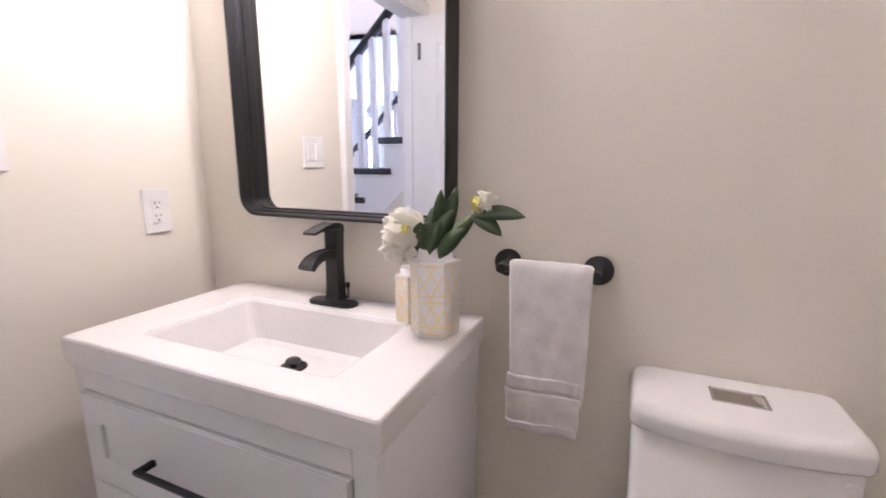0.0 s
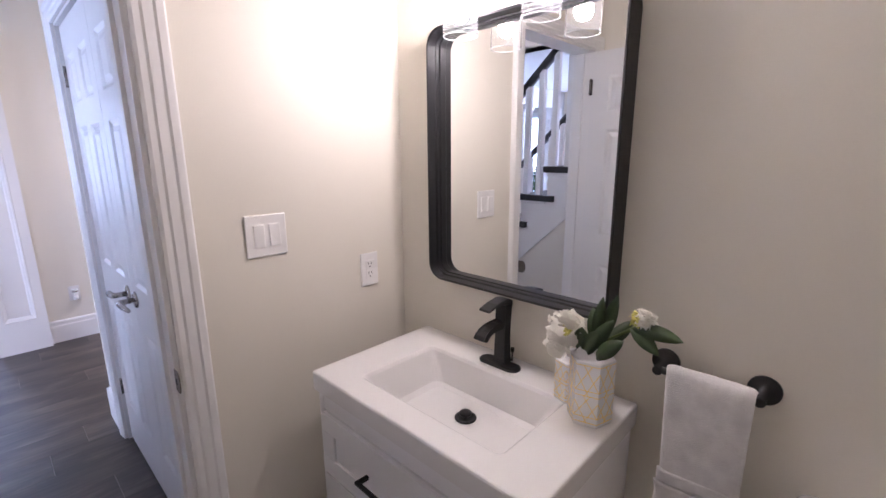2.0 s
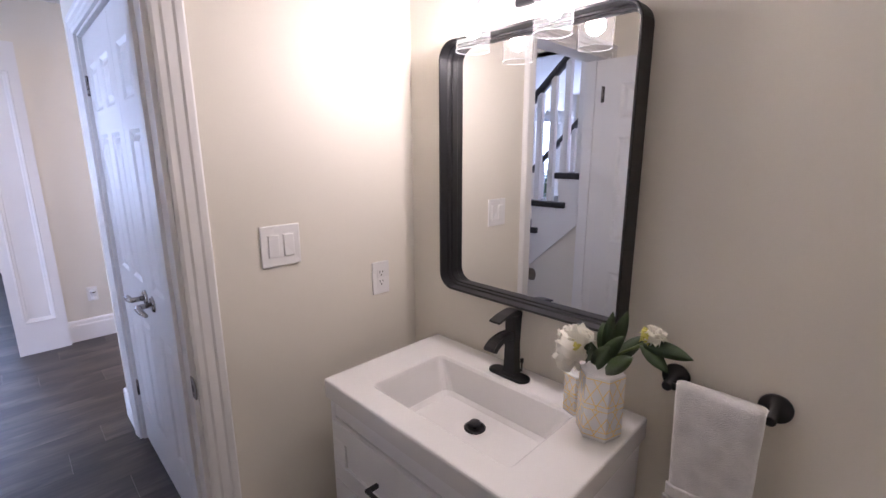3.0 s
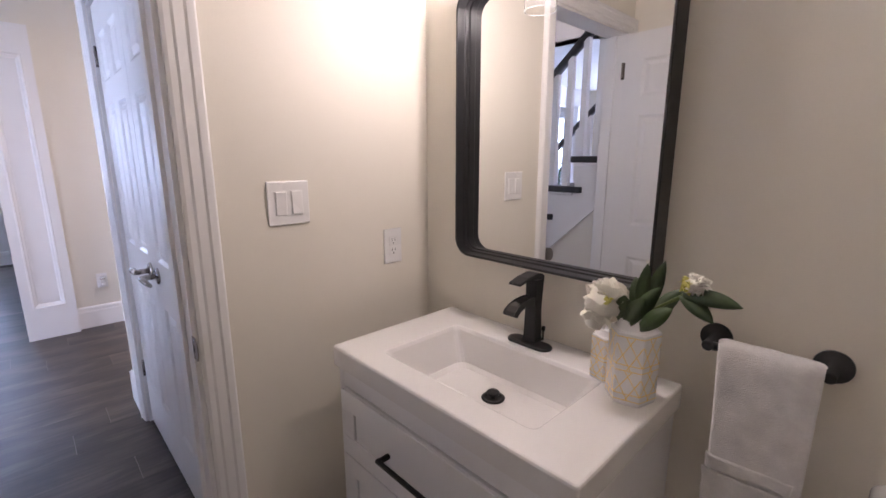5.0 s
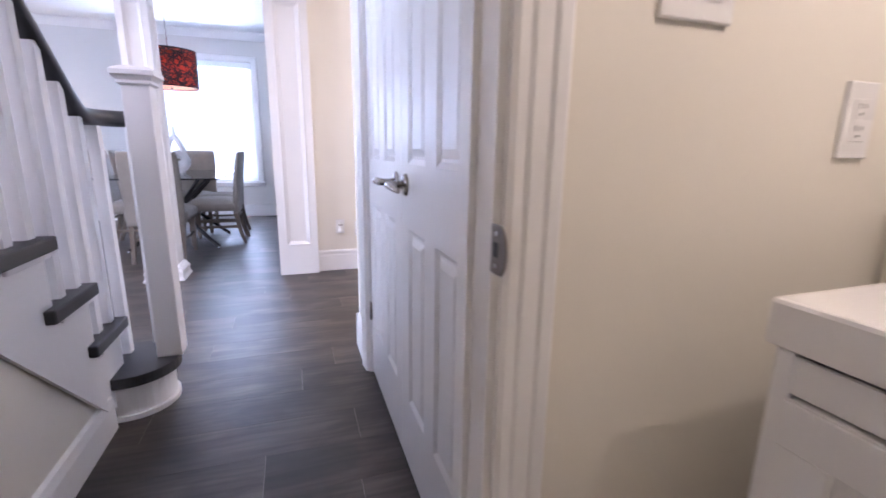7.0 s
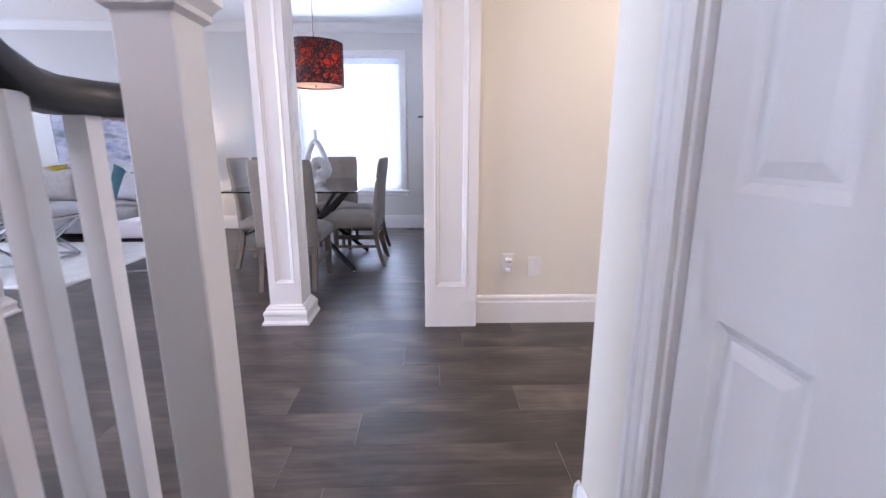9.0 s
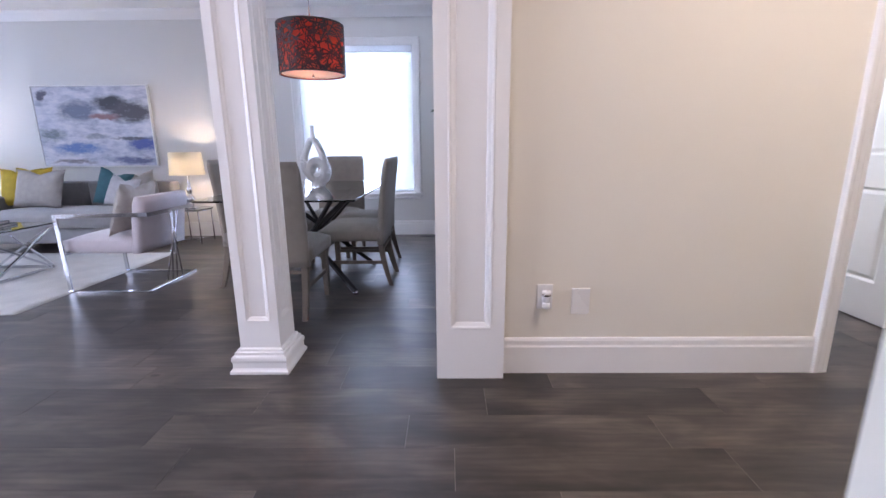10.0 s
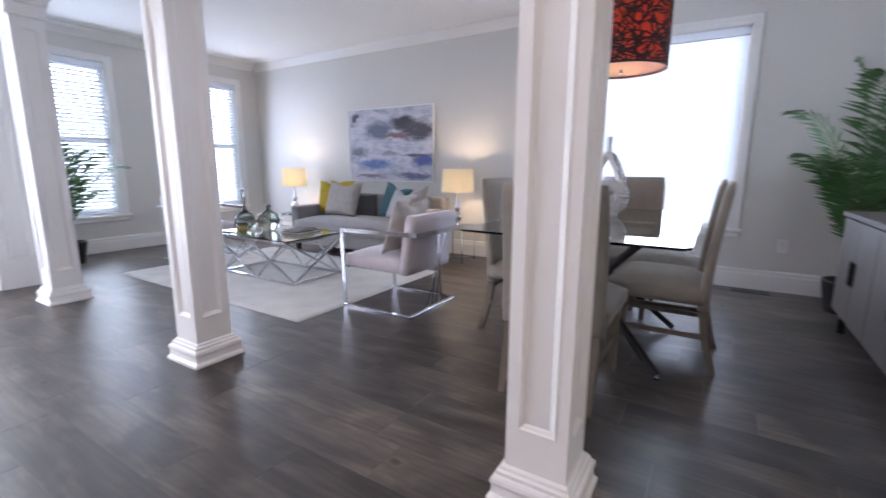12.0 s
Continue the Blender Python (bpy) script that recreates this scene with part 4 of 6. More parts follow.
bm.faces.new(rows[-1])
part("basin", bm, COUNTER, top)
bm = bm_new()
dx, dy, dz = -0.424 + cx, 0.655 + cy, T - 0.110
lathe(bm, [(0.031, 0.001), (0.031, 0.004), (0.023, 0.005), (0.020, 0.0015)], (dx, dy, dz), 28)
drain = part("drain_ring", bm, BLACK, top, "matt black drain ring")
bm = bm_new()
lathe(bm, [(0.008, 0.002), (0.008, 0.012), (0.0165, 0.013), (0.018, 0.017), (0.015, 0.021), (0.004, 0.0225)], (dx, dy, dz), 28)
part("stopper", bm, BLACK, drain)

# faucet
fa = thing("faucet", -0.420, 0.806, VZ, "matt black waterfall basin faucet with a flat lever", "faucet")
bm = bm_new()
def stadium(half, r, z):
    pts = [(half + r * math.cos(a), r * math.sin(a), z) for a in [-math.pi / 2 + math.pi * i / 10 for i in range(11)]]
    return pts + [(-half - r * math.cos(a), -r * math.sin(a), z) for a in [-math.pi / 2 + math.pi * i / 10 for i in range(11)]]


loft(bm, [stadium(0.044, 0.026, 0.0), stadium(0.044, 0.026, 0.005), stadium(0.044, 0.023, 0.008), stadium(0.042, 0.018, 0.009)])
part("base_plate", bm, BLACK, fa)
bm = bm_new()
loft(bm, [[(sx * w, 0.012 + off + sy * w * 0.85, z) for sx, sy in ((-1, -1), (1, -1), (1, 1), (-1, 1))] for w, z, off in ((0.022, 0.008, 0), (0.019, 0.02, 0), (0.017, 0.10, 0), (0.018, 0.165, 0.002), (0.018, 0.188, 0.003))], smooth=False)
part("body", bm, BLACK, fa)
bm = bm_new()
prof = [(0.006, 0.142), (-0.030, 0.143), (-0.056, 0.140), (-0.078, 0.133), (-0.093, 0.122), (-0.100, 0.112)]
low = [(0.006, 0.116), (-0.028, 0.121), (-0.050, 0.121), (-0.067, 0.117), (-0.080, 0.110), (-0.088, 0.104)]
rg = []
for (ya, za), (yb, zb), w in zip(prof, low, (0.015, 0.016, 0.017, 0.018, 0.019, 0.020)):
    rg.append([(-w, yb, zb), (w, yb, zb), (w, ya, za), (w * 0.8, ya, za - 0.003), (-w * 0.8, ya, za - 0.003), (-w, ya, za)])
loft(bm, rg, smooth=False)
part("spout", bm, BLACK, fa)
bm = bm_new()
rg = [[(-w, y, z - t), (w, y, z - t), (w, y, z), (-w, y, z)] for y, z, w, t in ((0.034, 0.196, 0.017, 0.016), (0.02, 0.205, 0.018, 0.016), (0.0, 0.208, 0.018, 0.014), (-0.04, 0.203, 0.018, 0.009), (-0.078, 0.193, 0.018, 0.006))]
loft(bm, rg, smooth=False)
part("lever", bm, BLACK, fa)
bm = bm_new()
tube(bm, [(0.024, 0.03, 0.009), (0.024, 0.03, 0.040)], 0.0025, 8)
tube(bm, [(0.024, 0.03, 0.038), (0.024, 0.03, 0.050)], 0.0055, 10)
part("lift_rod", bm, BLACK, fa)

# mirror
mi = thing("wall_mirror", -0.419, 0.88, 1.077, "mirror in a deep matt black metal frame with rounded corners", "mirror")


def rrect(w, h, r, y, k=8):
    pts = []
    for px, pz, a0 in ((w / 2 - r, r, -90), (w / 2 - r, h - r, 0), (-w / 2 + r, h - r, 90), (-w / 2 + r, r, 180)):
        pts += [(px + r * math.cos(radians(a0 + 90 * i / k)), y, pz + r * math.sin(radians(a0 + 90 * i / k))) for i in range(k + 1)]
    return pts


def grown(w, h, r, d, y):
    """The rounded outline drawn in by d."""
    return [(x, y, z + d) for x, _, z in rrect(w - 2 * d, h - 2 * d, max(r - d, 0.008), 0)]


bm = bm_new()
MW, MH, MR = 0.616, 0.773, 0.055
rows = loft(bm, [grown(MW, MH, MR, d, y) for d, y in ((0, -0.002), (0, -0.063), (0.0012, -0.0645), (0.003, -0.065), (0.006, -0.0645), (0.0075, -0.063), (0.0085, -0.036), (0.010, -0.034), (0.0125, -0.034), (0.0135, -0.032), (0.014, -0.022), (0.0185, -0.020), (0.019, -0.010), (0.019, -0.002))], caps=False, smooth=False)
part("frame", bm, BLACK, mi)
bm = bm_new()
loft(bm, [grown(MW, MH, MR, 0.0185, -0.003), grown(MW, MH, MR, 0.0185, -0.012)], smooth=False)
part("mirror_glass", bm, MIRROR, mi)

# light over the mirror
li = thing("vanity_light", -0.42, 0.88, 1.905, "black two-light bar over the mirror with clear glass shades", "wall lamp")
bm = bm_new()
box(bm, -0.06, 0.06, -0.02, -0.001, -0.0, 0.11, 0.004)
part("wall_plate", bm, BLACK, li)
bm = bm_new()
tube(bm, [(-0.22, -0.075, 0.075), (0.22, -0.075, 0.075)], 0.009, 12)
tube(bm, [(0, -0.018, 0.06), (0, -0.075, 0.075)], 0.008, 12)
part("bar", bm, BLACK, li)
for x in (-0.1225, 0.1225):
    bm = bm_new()
    lathe(bm, [(0.020, 0.0), (0.022, 0.03), (0.016, 0.045), (0.010, 0.065)], (x, -0.115, 0.005), 20)
    tube(bm, [(x, -0.075, 0.075), (x, -0.100, 0.078), (x, -0.115, 0.068)], 0.007, 10)
    part("socket", bm, BLACK, li)
    bm = bm_new()
    ro = 0.0455
    lathe(bm, [(0.020, 0.003), (ro - 0.006, 0.003), (ro, -0.004), (ro, -0.120)], (x, -0.115, 0.005), 40, caps=False)
    g = part("shade", bm, SHADE_GLASS, li, "clear glass cylinder shade")
    bm = bm_new()
    tube(bm, [(x + ro * math.cos(a), -0.115 + ro * math.sin(a), -0.115) for a in [2 * math.pi * i / 40 for i in range(40)]], 0.0011, 8, closed=True)
    part("shade_rim", bm, RIM_GLINT, g, "pale ring for the bright glint on the lower glass edge").visible_shadow = False
    g.visible_shadow = False
    bm = bm_new()
    lathe(bm, [(0.006, 0.0), (0.010, -0.015), (0.020, -0.045), (0.022, -0.06), (0.017, -0.078), (0.004, -0.086)], (x, -0.115, 0.002), 20)
    part("bulb", bm, BULB, li, "lit clear bulb").visible_shadow = False

# towel bar and towel
tb = thing("towel_bar", 0.111, 0.88, 0.999, "short matt black towel bar with round posts", "towel bar")
for x in (-0.0965, 0.0965):
    bm = bm_new()
    loft(bm, [circle((x, y, 0), r, 28, (1, 0, 0), (0, 0, 1)) for r, y in ((0.031, -0.001), (0.031, -0.008), (0.029, -0.010), (0.011, -0.011), (0.011, -0.068), (0.009, -0.071))])
    part("post", bm, BLACK, tb)
bm = bm_new()
tube(bm, [(-0.099, -0.058, -0.0), (0.099, -0.058, -0.0)], 0.0085, 12)
part("bar", bm, BLACK, tb)

tw = thing("hand_towel", 0.116, 0.822, 1.0, "pale grey terry hand towel hanging folded over the bar", "towel")


def towel_layer(name, path, half0, half1, thick, wave, label="", shift=0.0, frill=0.0):
    """A soft strip of terry that follows (y, z) points, tapering from half0 to half1, with round side edges and hanging folds."""
    bm = bm_new()
    n, rows = 34, []
    for j, (y, z) in enumerate(path):
        a, b = Vector(path[max(0, j - 1)]), Vector(path[min(len(path) - 1, j + 1)])
        d = (b - a).normalized()
        out = Vector((d.y, -d.x))
        q = j / (len(path) - 1)
        hang = min(1.0, max(0.0, -z) / 0.30)
        half = half0 + (half1 - half0) * q + frill * math.sin(11 * q + 1.0)
        ring = []
        for side in (1, -1):
            for i in range(n + 1):
                u = (i / n * 2 - 1) * side
                fat = thick * (1 - abs(u) ** 8) ** 0.5 if abs(u) < 1 else 0.0
                ripple = wave * hang * (math.sin(3.6 * u + 0.9 + 1.4 * q) + 0.55 * math.sin(8.0 * u + 2.2 * q)) + 0.0016 * noise.noise((u * 4, z * 16, 3))
                off = side * fat / 2 + ripple
                ring.append((u * half + shift * q + 0.002 * noise.noise((z * 18, u, 1)), y + out.x * off, z + out.y * off + 0.005 * math.sin(2.6 * u + 0.6) * hang))
        rows.append(ring)
    loft(bm, rows, close=True, caps=True)
    return part(name, bm, TOWEL, tw, label)


over = [(0.012 * math.sin(a) - 0.001, 0.0125 * math.cos(a) + 0.002) for a in [1.35 - 2.7 * k / 8 for k in range(9)]]
towel_layer("back_fall", [(0.016, -0.30 + 0.024 * k) for k in range(13)] + [over[0]], 0.079, 0.084, 0.010, 0.002)
towel_layer("front_fall", over + [(-0.016 - 0.0007 * k, -0.014 - 0.0162 * k) for k in range(16)], 0.087, 0.077, 0.013, 0.0030, shift=0.008)
towel_layer("woven_band", [(-0.0285, -0.222 - 0.006 * k) for k in range(6)], 0.0755, 0.0750, 0.0145, 0.0030, "flat woven border band", 0.0)
towel_layer("folded_border", [(-0.0300, -0.256 - 0.0075 * k) for k in range(13)], 0.0795, 0.0745, 0.016, 0.0030, "terry border folded under at the lower edge", 0.002, 0.0012)
towel_layer("hem_ridge", [(-0.0315, -0.325 - 0.003 * k) for k in range(3)], 0.0755, 0.0750, 0.0185, 0.0030, "raised stitched hem")

# toilet
to = thing("toilet", 0.459, 0.624, 0, "white ceramic toilet with a flat tank lid and chrome button", "toilet")


def tank_ring(w, y0, y1, z, bow, r=0.028, k=6):
    """Outline of the tank: a bowed front and rounded corners."""
    pts = []
    for i in range(17):
        u = i / 16 * 2 - 1
        pts.append((u * (w - r), y0 - bow * (1 - u * u), z))
    for px, py, q, a0 in ((w - r, y0 + r, r, -90), (w - r * 0.6, y1 - r * 0.6, r * 0.6, 0), (-w + r * 0.6, y1 - r * 0.6, r * 0.6, 90), (-w + r, y0 + r, r, 180)):
        pts += [(px + q * math.cos(radians(a0 + 90 * i / k)), py + q * math.sin(radians(a0 + 90 * i / k)), z) for i in range(1 if a0 == -90 else 0, k + (0 if a0 == 180 else 1))]
    return pts


bm = bm_new()
loft(bm, [tank_ring(0.152, 0.098, 0.245, 0.36, 0.010), tank_ring(0.160, 0.088, 0.248, 0.5, 0.014), tank_ring(0.165, 0.081, 0.250, 0.762, 0.016)])
part("tank", bm, CERAMIC, to)
bm = bm_new()
lid_rings = [tank_ring(0.166, 0.080, 0.250, 0.7625, 0.016), tank_ring(0.171, 0.0755, 0.2515, 0.765, 0.018), tank_ring(0.172, 0.0745, 0.252, 0.770, 0.018), tank_ring(0.172, 0.0745, 0.252, 0.788, 0.018)]
lid_rings += [tank_ring(0.172 - 0.016 * (1 - math.cos(a)), 0.0745 + 0.022 * (1 - math.cos(a)), 0.252 - 0.006 * (1 - math.cos(a)), 0.788 + 0.021 * math.sin(a), 0.018) for a in [math.pi / 2 * k / 7 for k in range(1, 8)]]
loft(bm, lid_rings)
lid = part("tank_lid", bm, CERAMIC, to)
bm = bm_new()
sweep_frame(bm, -0.041, 0.047, 0.143, 0.196, [(0.0, 0.0), (0.0, 0.0022), (-0.003, 0.0022), (-0.005, 0.0)], Matrix.Translation((0, 0, 0.8088)))
part("button_plate", bm, CHROME, lid, "chrome button surround")
bm = bm_new()
box(bm, -0.0355, 0.0415, 0.1485, 0.1905, 0.8075, 0.8100, 0.0008)
part("button", bm, NICKEL, lid, "brushed flush button")
bm = bm_new()
loft(bm, [circle((0, -0.10 + o, z), r, 28, (1, 0, 0), (0, 1, 0), rv) for r, rv, z, o in ((0.11, 0.20, 0.0, 0.06), (0.12, 0.21, 0.03, 0.05), (0.11, 0.20, 0.15, 0.05), (0.15, 0.23, 0.30, 0.02), (0.18, 0.25, 0.385, 0.0), (0.17, 0.24, 0.395, 0.0))])
part("bowl", bm, CERAMIC, to)
bm = bm_new()
loft(bm, [circle((0, -0.10, z), r, 28, (1, 0, 0), (0, 1, 0), rv) for r, rv, z in ((0.175, 0.245, 0.397), (0.185, 0.255, 0.405), (0.185, 0.255, 0.42), (0.17, 0.24, 0.432))])
part("seat_lid", bm, PLASTIC, to)
bm = bm_new()
loft(bm, [circle((0.138, 0.0735 + o, 0.742), r, 16, (1, 0, 0), (0, 0, 1)) for r, o in ((0.010, 0.006), (0.010, -0.001), (0.007, -0.002))])
loft(bm, [circle((0.138, 0.0715 + o, 0.742), r, 16, (1, 0, 0), (0, 0, 1)) for r, o in ((0.006, 0.0), (0.004, -0.002))])
part("water_mark_sticker", bm, PLASTIC, to, "small round label")
bm = bm_new()
box(bm, -0.128, 0.128, 0.10, 0.2, 0.33, 0.365, 0.01)
part("tank_foot", bm, CERAMIC, to)

# switch and outlet
sw = thing("light_switch", -0.93, 0.3605, 1.259, "white double rocker light switch on the greige wall", "light switch")
bm = bm_new()
box(bm, 0.0, 0.0065, -0.060, 0.060, -0.0605, 0.0605, 0.003, 2)
part("plate", bm, PLASTIC, sw)
for y, t in ((-0.023, 3), (0.023, -3)):
    bm = bm_new()
    box(bm, 0.0062, 0.0074, y - 0.0175, y + 0.0175, -0.0345, 0.0345, 0.0004)
    fr = part("rocker_frame", bm, PLASTIC, sw)
    bm = bm_new()
    box(bm, 0.004, 0.0105, -0.0155, 0.0155, -0.032, 0.032, 0.0015, 2, pose(0, y, 0, 0, t, 0))
    part("rocker", bm, PLASTIC, fr)


def outlet(name, m, label):
    ob = tagged(new(name), label, "power outlet", "outlets")
    ob.matrix_basis = m
    bm = bm_new()
    box(bm, -0.036, 0.036, -0.059, 0.059, 0.0, 0.006, 0.0025, 2)
    part("plate", bm, PLASTIC, ob)
    bm = bm_new()
    box(bm, -0.0165, 0.0165, -0.033, 0.033, 0.0058, 0.0075, 0.001)
    face = part("receptacle", bm, PLASTIC, ob)
    for v in (-0.017, 0.017):
        bm = bm_new()
        for u, w, h in ((-0.006, 0.0012, 0.0045), (0.006, 0.0012, 0.0035)):
            box(bm, u - w, u + w, v + 0.002 - h + 0.003, v + 0.002 + h + 0.003, 0.0076, 0.0079)
        loft(bm, [circle((0, v - 0.007, z), 0.0026, 10) for z in (0.0076, 0.0079)])
        part("slots", bm, SLOT, face)
    return ob


outlet("power_outlet", plane_x(-0.93, 1) @ Matrix.Translation((0.717, 1.088, 0)), "white double power outlet on the greige wall")
outlet("power_outlet", plane_x(BX, 1) @ Matrix.Translation((-0.238, 0.40, 0)), "white power outlet on the dining room wall")
outlet("power_outlet", plane_x(HX, 1) @ Matrix.Translation((0.216, 0.382, 0)), "white power outlet with an air freshener plugged in")
fr = thing("air_freshener", HX + 0.0065, 0.218, 0.372, "white plug-in air freshener with a clear refill", "air freshener")
bm = bm_new()
loft(bm, [circle((0.027, 0, z), r, 20) for z, r in ((-0.005, 0.015), (0.0, 0.017), (0.022, 0.018), (0.042, 0.020), (0.046, 0.019))])
box(bm, 0.001, 0.024, -0.012, 0.012, 0.0, 0.03, 0.002)
part("body", bm, PLASTIC, fr)
bm = bm_new()
loft(bm, [circle((0.027, 0, z), r, 20) for z, r in ((-0.036, 0.015), (-0.034, 0.018), (-0.014, 0.018), (-0.006, 0.010))])
part("refill", bm, PLASTIC, fr, "frosted refill bottle")
bm = bm_new()
loft(bm, [circle((0.027, 0, z), r, 20) for z, r in ((0.024, 0.0185), (0.034, 0.0198))])
part("grey_band", bm, NICKEL, fr)
bp = thing("blank_plate", HX, 0.383, 0.359, "white blank cover plate above the baseboard", "cover plate")
bm = bm_new()
box(bm, 0, 0.006, -0.042, 0.042, -0.062, 0.062, 0.0025, 2)
part("plate", bm, PLASTIC, bp)


# vases on the vanity
def hex_vase(name, x, y, r, h, rz, label):
    ob = thing(name, x, y, VZ, label, "vase", "hexagonal vases", rz)
    bm = bm_new()
    hexa = lambda q, z: [(q * math.cos(radians(60 * i)), q * math.sin(radians(60 * i)), z) for i in range(6)]
    rows = loft(bm, [hexa(r * 0.96, 0), hexa(r, 0.004), hexa(r, h * 0.86), hexa(r * 0.94, h * 0.875)], smooth=False, caps=False)
    bm.faces.new(rows[0][::-1])
    n = 24
    lathe(bm, [(r * 0.86, h * 0.872), (r * 0.72, h * 0.89), (r * 0.70, h * 0.99), (r * 0.68, h), (r * 0.62, h), (r * 0.62, h * 0.9), (0.002, h * 0.9)], n=n, caps=False)
    hx = [bm.verts.new(p) for p in hexa(r * 0.94, h * 0.875)]
    bm.faces.new(hx)
    part("body", bm, CERAMIC, ob)
    bm = bm_new()
    ap = r * math.cos(radians(30))
    half = r / 2
    hh = h * 0.86
    lines = []
    for z in (0.07, 0.16, 0.49, 0.57, 0.96):
        lines.append(((-1, z), (1, z)))
    lines += [((-1, 0.16), (0.3, 0.49)), ((1, 0.16), (-0.3, 0.49)), ((-1, 0.40), (0.1, 0.07)), ((1, 0.40), (-0.1, 0.07)), ((-1, 0.57), (0.35, 0.96)), ((1, 0.57), (-0.35, 0.96)), ((-1, 0.86), (0.15, 0.49)), ((1, 0.86), (-0.15, 0.49))]
    for k in range(6):
        m = pose(0, 0, 0, 0, 0, 60 * k + 30) @ plane_x(ap, 1)
        for (u0, v0), (u1, v1) in lines:
            a, b = Vector((u0 * half, v0 * hh, 0.0002)), Vector((u1 * half, v1 * hh, 0.0002))
            d = (b - a).normalized()
            s = Vector((-d.y, d.x, 0)) * 0.0008
            loft(bm, [[m @ (a - s), m @ (a + s), m @ (a + s + Vector((0, 0, 0.0004))), m @ (a - s + Vector((0, 0, 0.0004)))], [m @ (b - s), m @ (b + s), m @ (b + s + Vector((0, 0, 0.0004))), m @ (b - s + Vector((0, 0, 0.0004)))]], smooth=False)
    part("gold_pattern", bm, GOLD, ob, "fine gold geometric lines")
    return ob


hex_vase("vase", -0.104, 0.735, 0.052, 0.184, 14, "white hexagonal ceramic vase with fine gold lines, holding peonies")
hex_vase("vase", -0.179, 0.783, 0.041, 0.125, 40, "smaller white hexagonal ceramic vase with gold lines")


def leaf(bm, base, tip, width, bend, up=(0, 0, 1)):
    base, tip, up = Vector(base), Vector(tip), Vector(up)
    d = tip - base
    side = d.cross(up).normalized()
    n = 8
    rows = []
    for i in range(n + 1):
        t = i / n
        c = base + d * t + up * (bend * math.sin(math.pi * t))
        w = width * math.sin(math.pi * min(1, t * 0.92 + 0.08)) ** 0.8 * 0.5 + 0.0006
        rows.append([c - side * w + up * 0.15 * w, c, c + side * w + up * 0.15 * w, c - up * 0.0008])
    loft(bm, rows, close=True, caps=True)


fl = thing("peony_bouquet", -0.104, 0.735, VZ + 0.160, "white peony blossom and bud with dark green leaves in a vase", "flowers")


def petals(bm, c, r, n, rng, cup, size):
    for i in range(n):
        az, el = rng.uniform(0, 2 * math.pi), math.asin(rng.uniform(-0.35, 1.0))
        out = Vector((math.cos(az) * math.cos(el), math.sin(az) * math.cos(el), math.sin(el)))
        rad = r * rng.uniform(0.55, 1.0)
        ctr = Vector(c) + out * rad
        t1 = out.cross(Vector((0.3, 0.2, 1))).normalized()
        t2 = out.cross(t1)
        tilt = rng.uniform(-0.7, 0.7)
        w, rows = size * rng.uniform(0.75, 1.2), []
        for a in range(5):
            v = a / 4 * 2 - 1
            rows.append([bm.verts.new(ctr + t1 * (w * u * (1 - 0.25 * v)) + t2 * (w * v) + out * (cup * (u * u + v * v) * w + tilt * w * v + 0.12 * w * math.sin(6 * u + 5 * v + i))) for u in (-1, -0.5, 0, 0.5, 1)])
        for a, b in zip(rows, rows[1:]):
            for k in range(4):
                bm.faces.new((a[k], a[k + 1], b[k + 1], b[k])).smooth = True


rng = random.Random(3)
bm = bm_new()
petals(bm, (-0.056, -0.03, 0.056), 0.038, 190, rng, -0.25, 0.0205)
petals(bm, (-0.070, -0.04, 0.018), 0.026, 70, rng, -0.3, 0.018)
part("blossom", bm, PETAL, fl, "full white peony blossom")
bm = bm_new()
petals(bm, (-0.040, -0.058, 0.066), 0.010, 12, rng, -0.3, 0.009)
part("heart", bm, PETAL_Y, fl)
bm = bm_new()
petals(bm, (0.112, -0.01, 0.122), 0.012, 50, rng, -0.6, 0.014)
bud = part("bud", bm, PETAL, fl, "half-closed white bud")
bm = bm_new()
petals(bm, (0.096, -0.014, 0.117), 0.010, 22, rng, -0.6, 0.011)
part("sepal", bm, PETAL_Y, bud)
for base, tip, w, b in (((0.0, 0.01, 0.03), (0.008, 0.015, 0.140), 0.026, 0.006), ((0.01, 0.01, 0.03), (0.040, 0.02, 0.150), 0.030, -0.006), ((0.085, -0.008, 0.096), (0.190, -0.022, 0.096), 0.032, 0.010), ((0.085, -0.010, 0.094), (0.152, -0.040, 0.062), 0.030, 0.008), ((-0.01, -0.03, 0.01), (0.035, -0.05, 0.085), 0.036, 0.008), ((-0.02, -0.02, 0.01), (-0.010, -0.045, 0.080), 0.036, 0.008), ((0.02, -0.03, 0.01), (0.082, -0.04, 0.072), 0.034, 0.008), ((0.0, 0.01, 0.02), (-0.025, 0.04, 0.10), 0.030, 0.008), ((0.02, 0.02, 0.02), (0.07, 0.05, 0.09), 0.032, 0.008), ((0.0, -0.02, 0.02), (0.05, -0.02, 0.105), 0.032, 0.004)):
    bm = bm_new()
    leaf(bm, base, tip, w, b, (0.25, -0.8, 0.55))
    part("leaf", bm, LEAF_D, fl)
for tip in ((0.06, 0.0, 0.070), (-0.065, -0.02, 0.04), (0.088, -0.010, 0.095), (0.106, -0.010, 0.104)):
    bm = bm_new()
    tube(bm, [(0, 0, -0.02), (tip[0] * 0.4, tip[1] * 0.4, tip[2] * 0.55), tip], 0.0025, 8)
    part("stem", bm, STEM, fl)


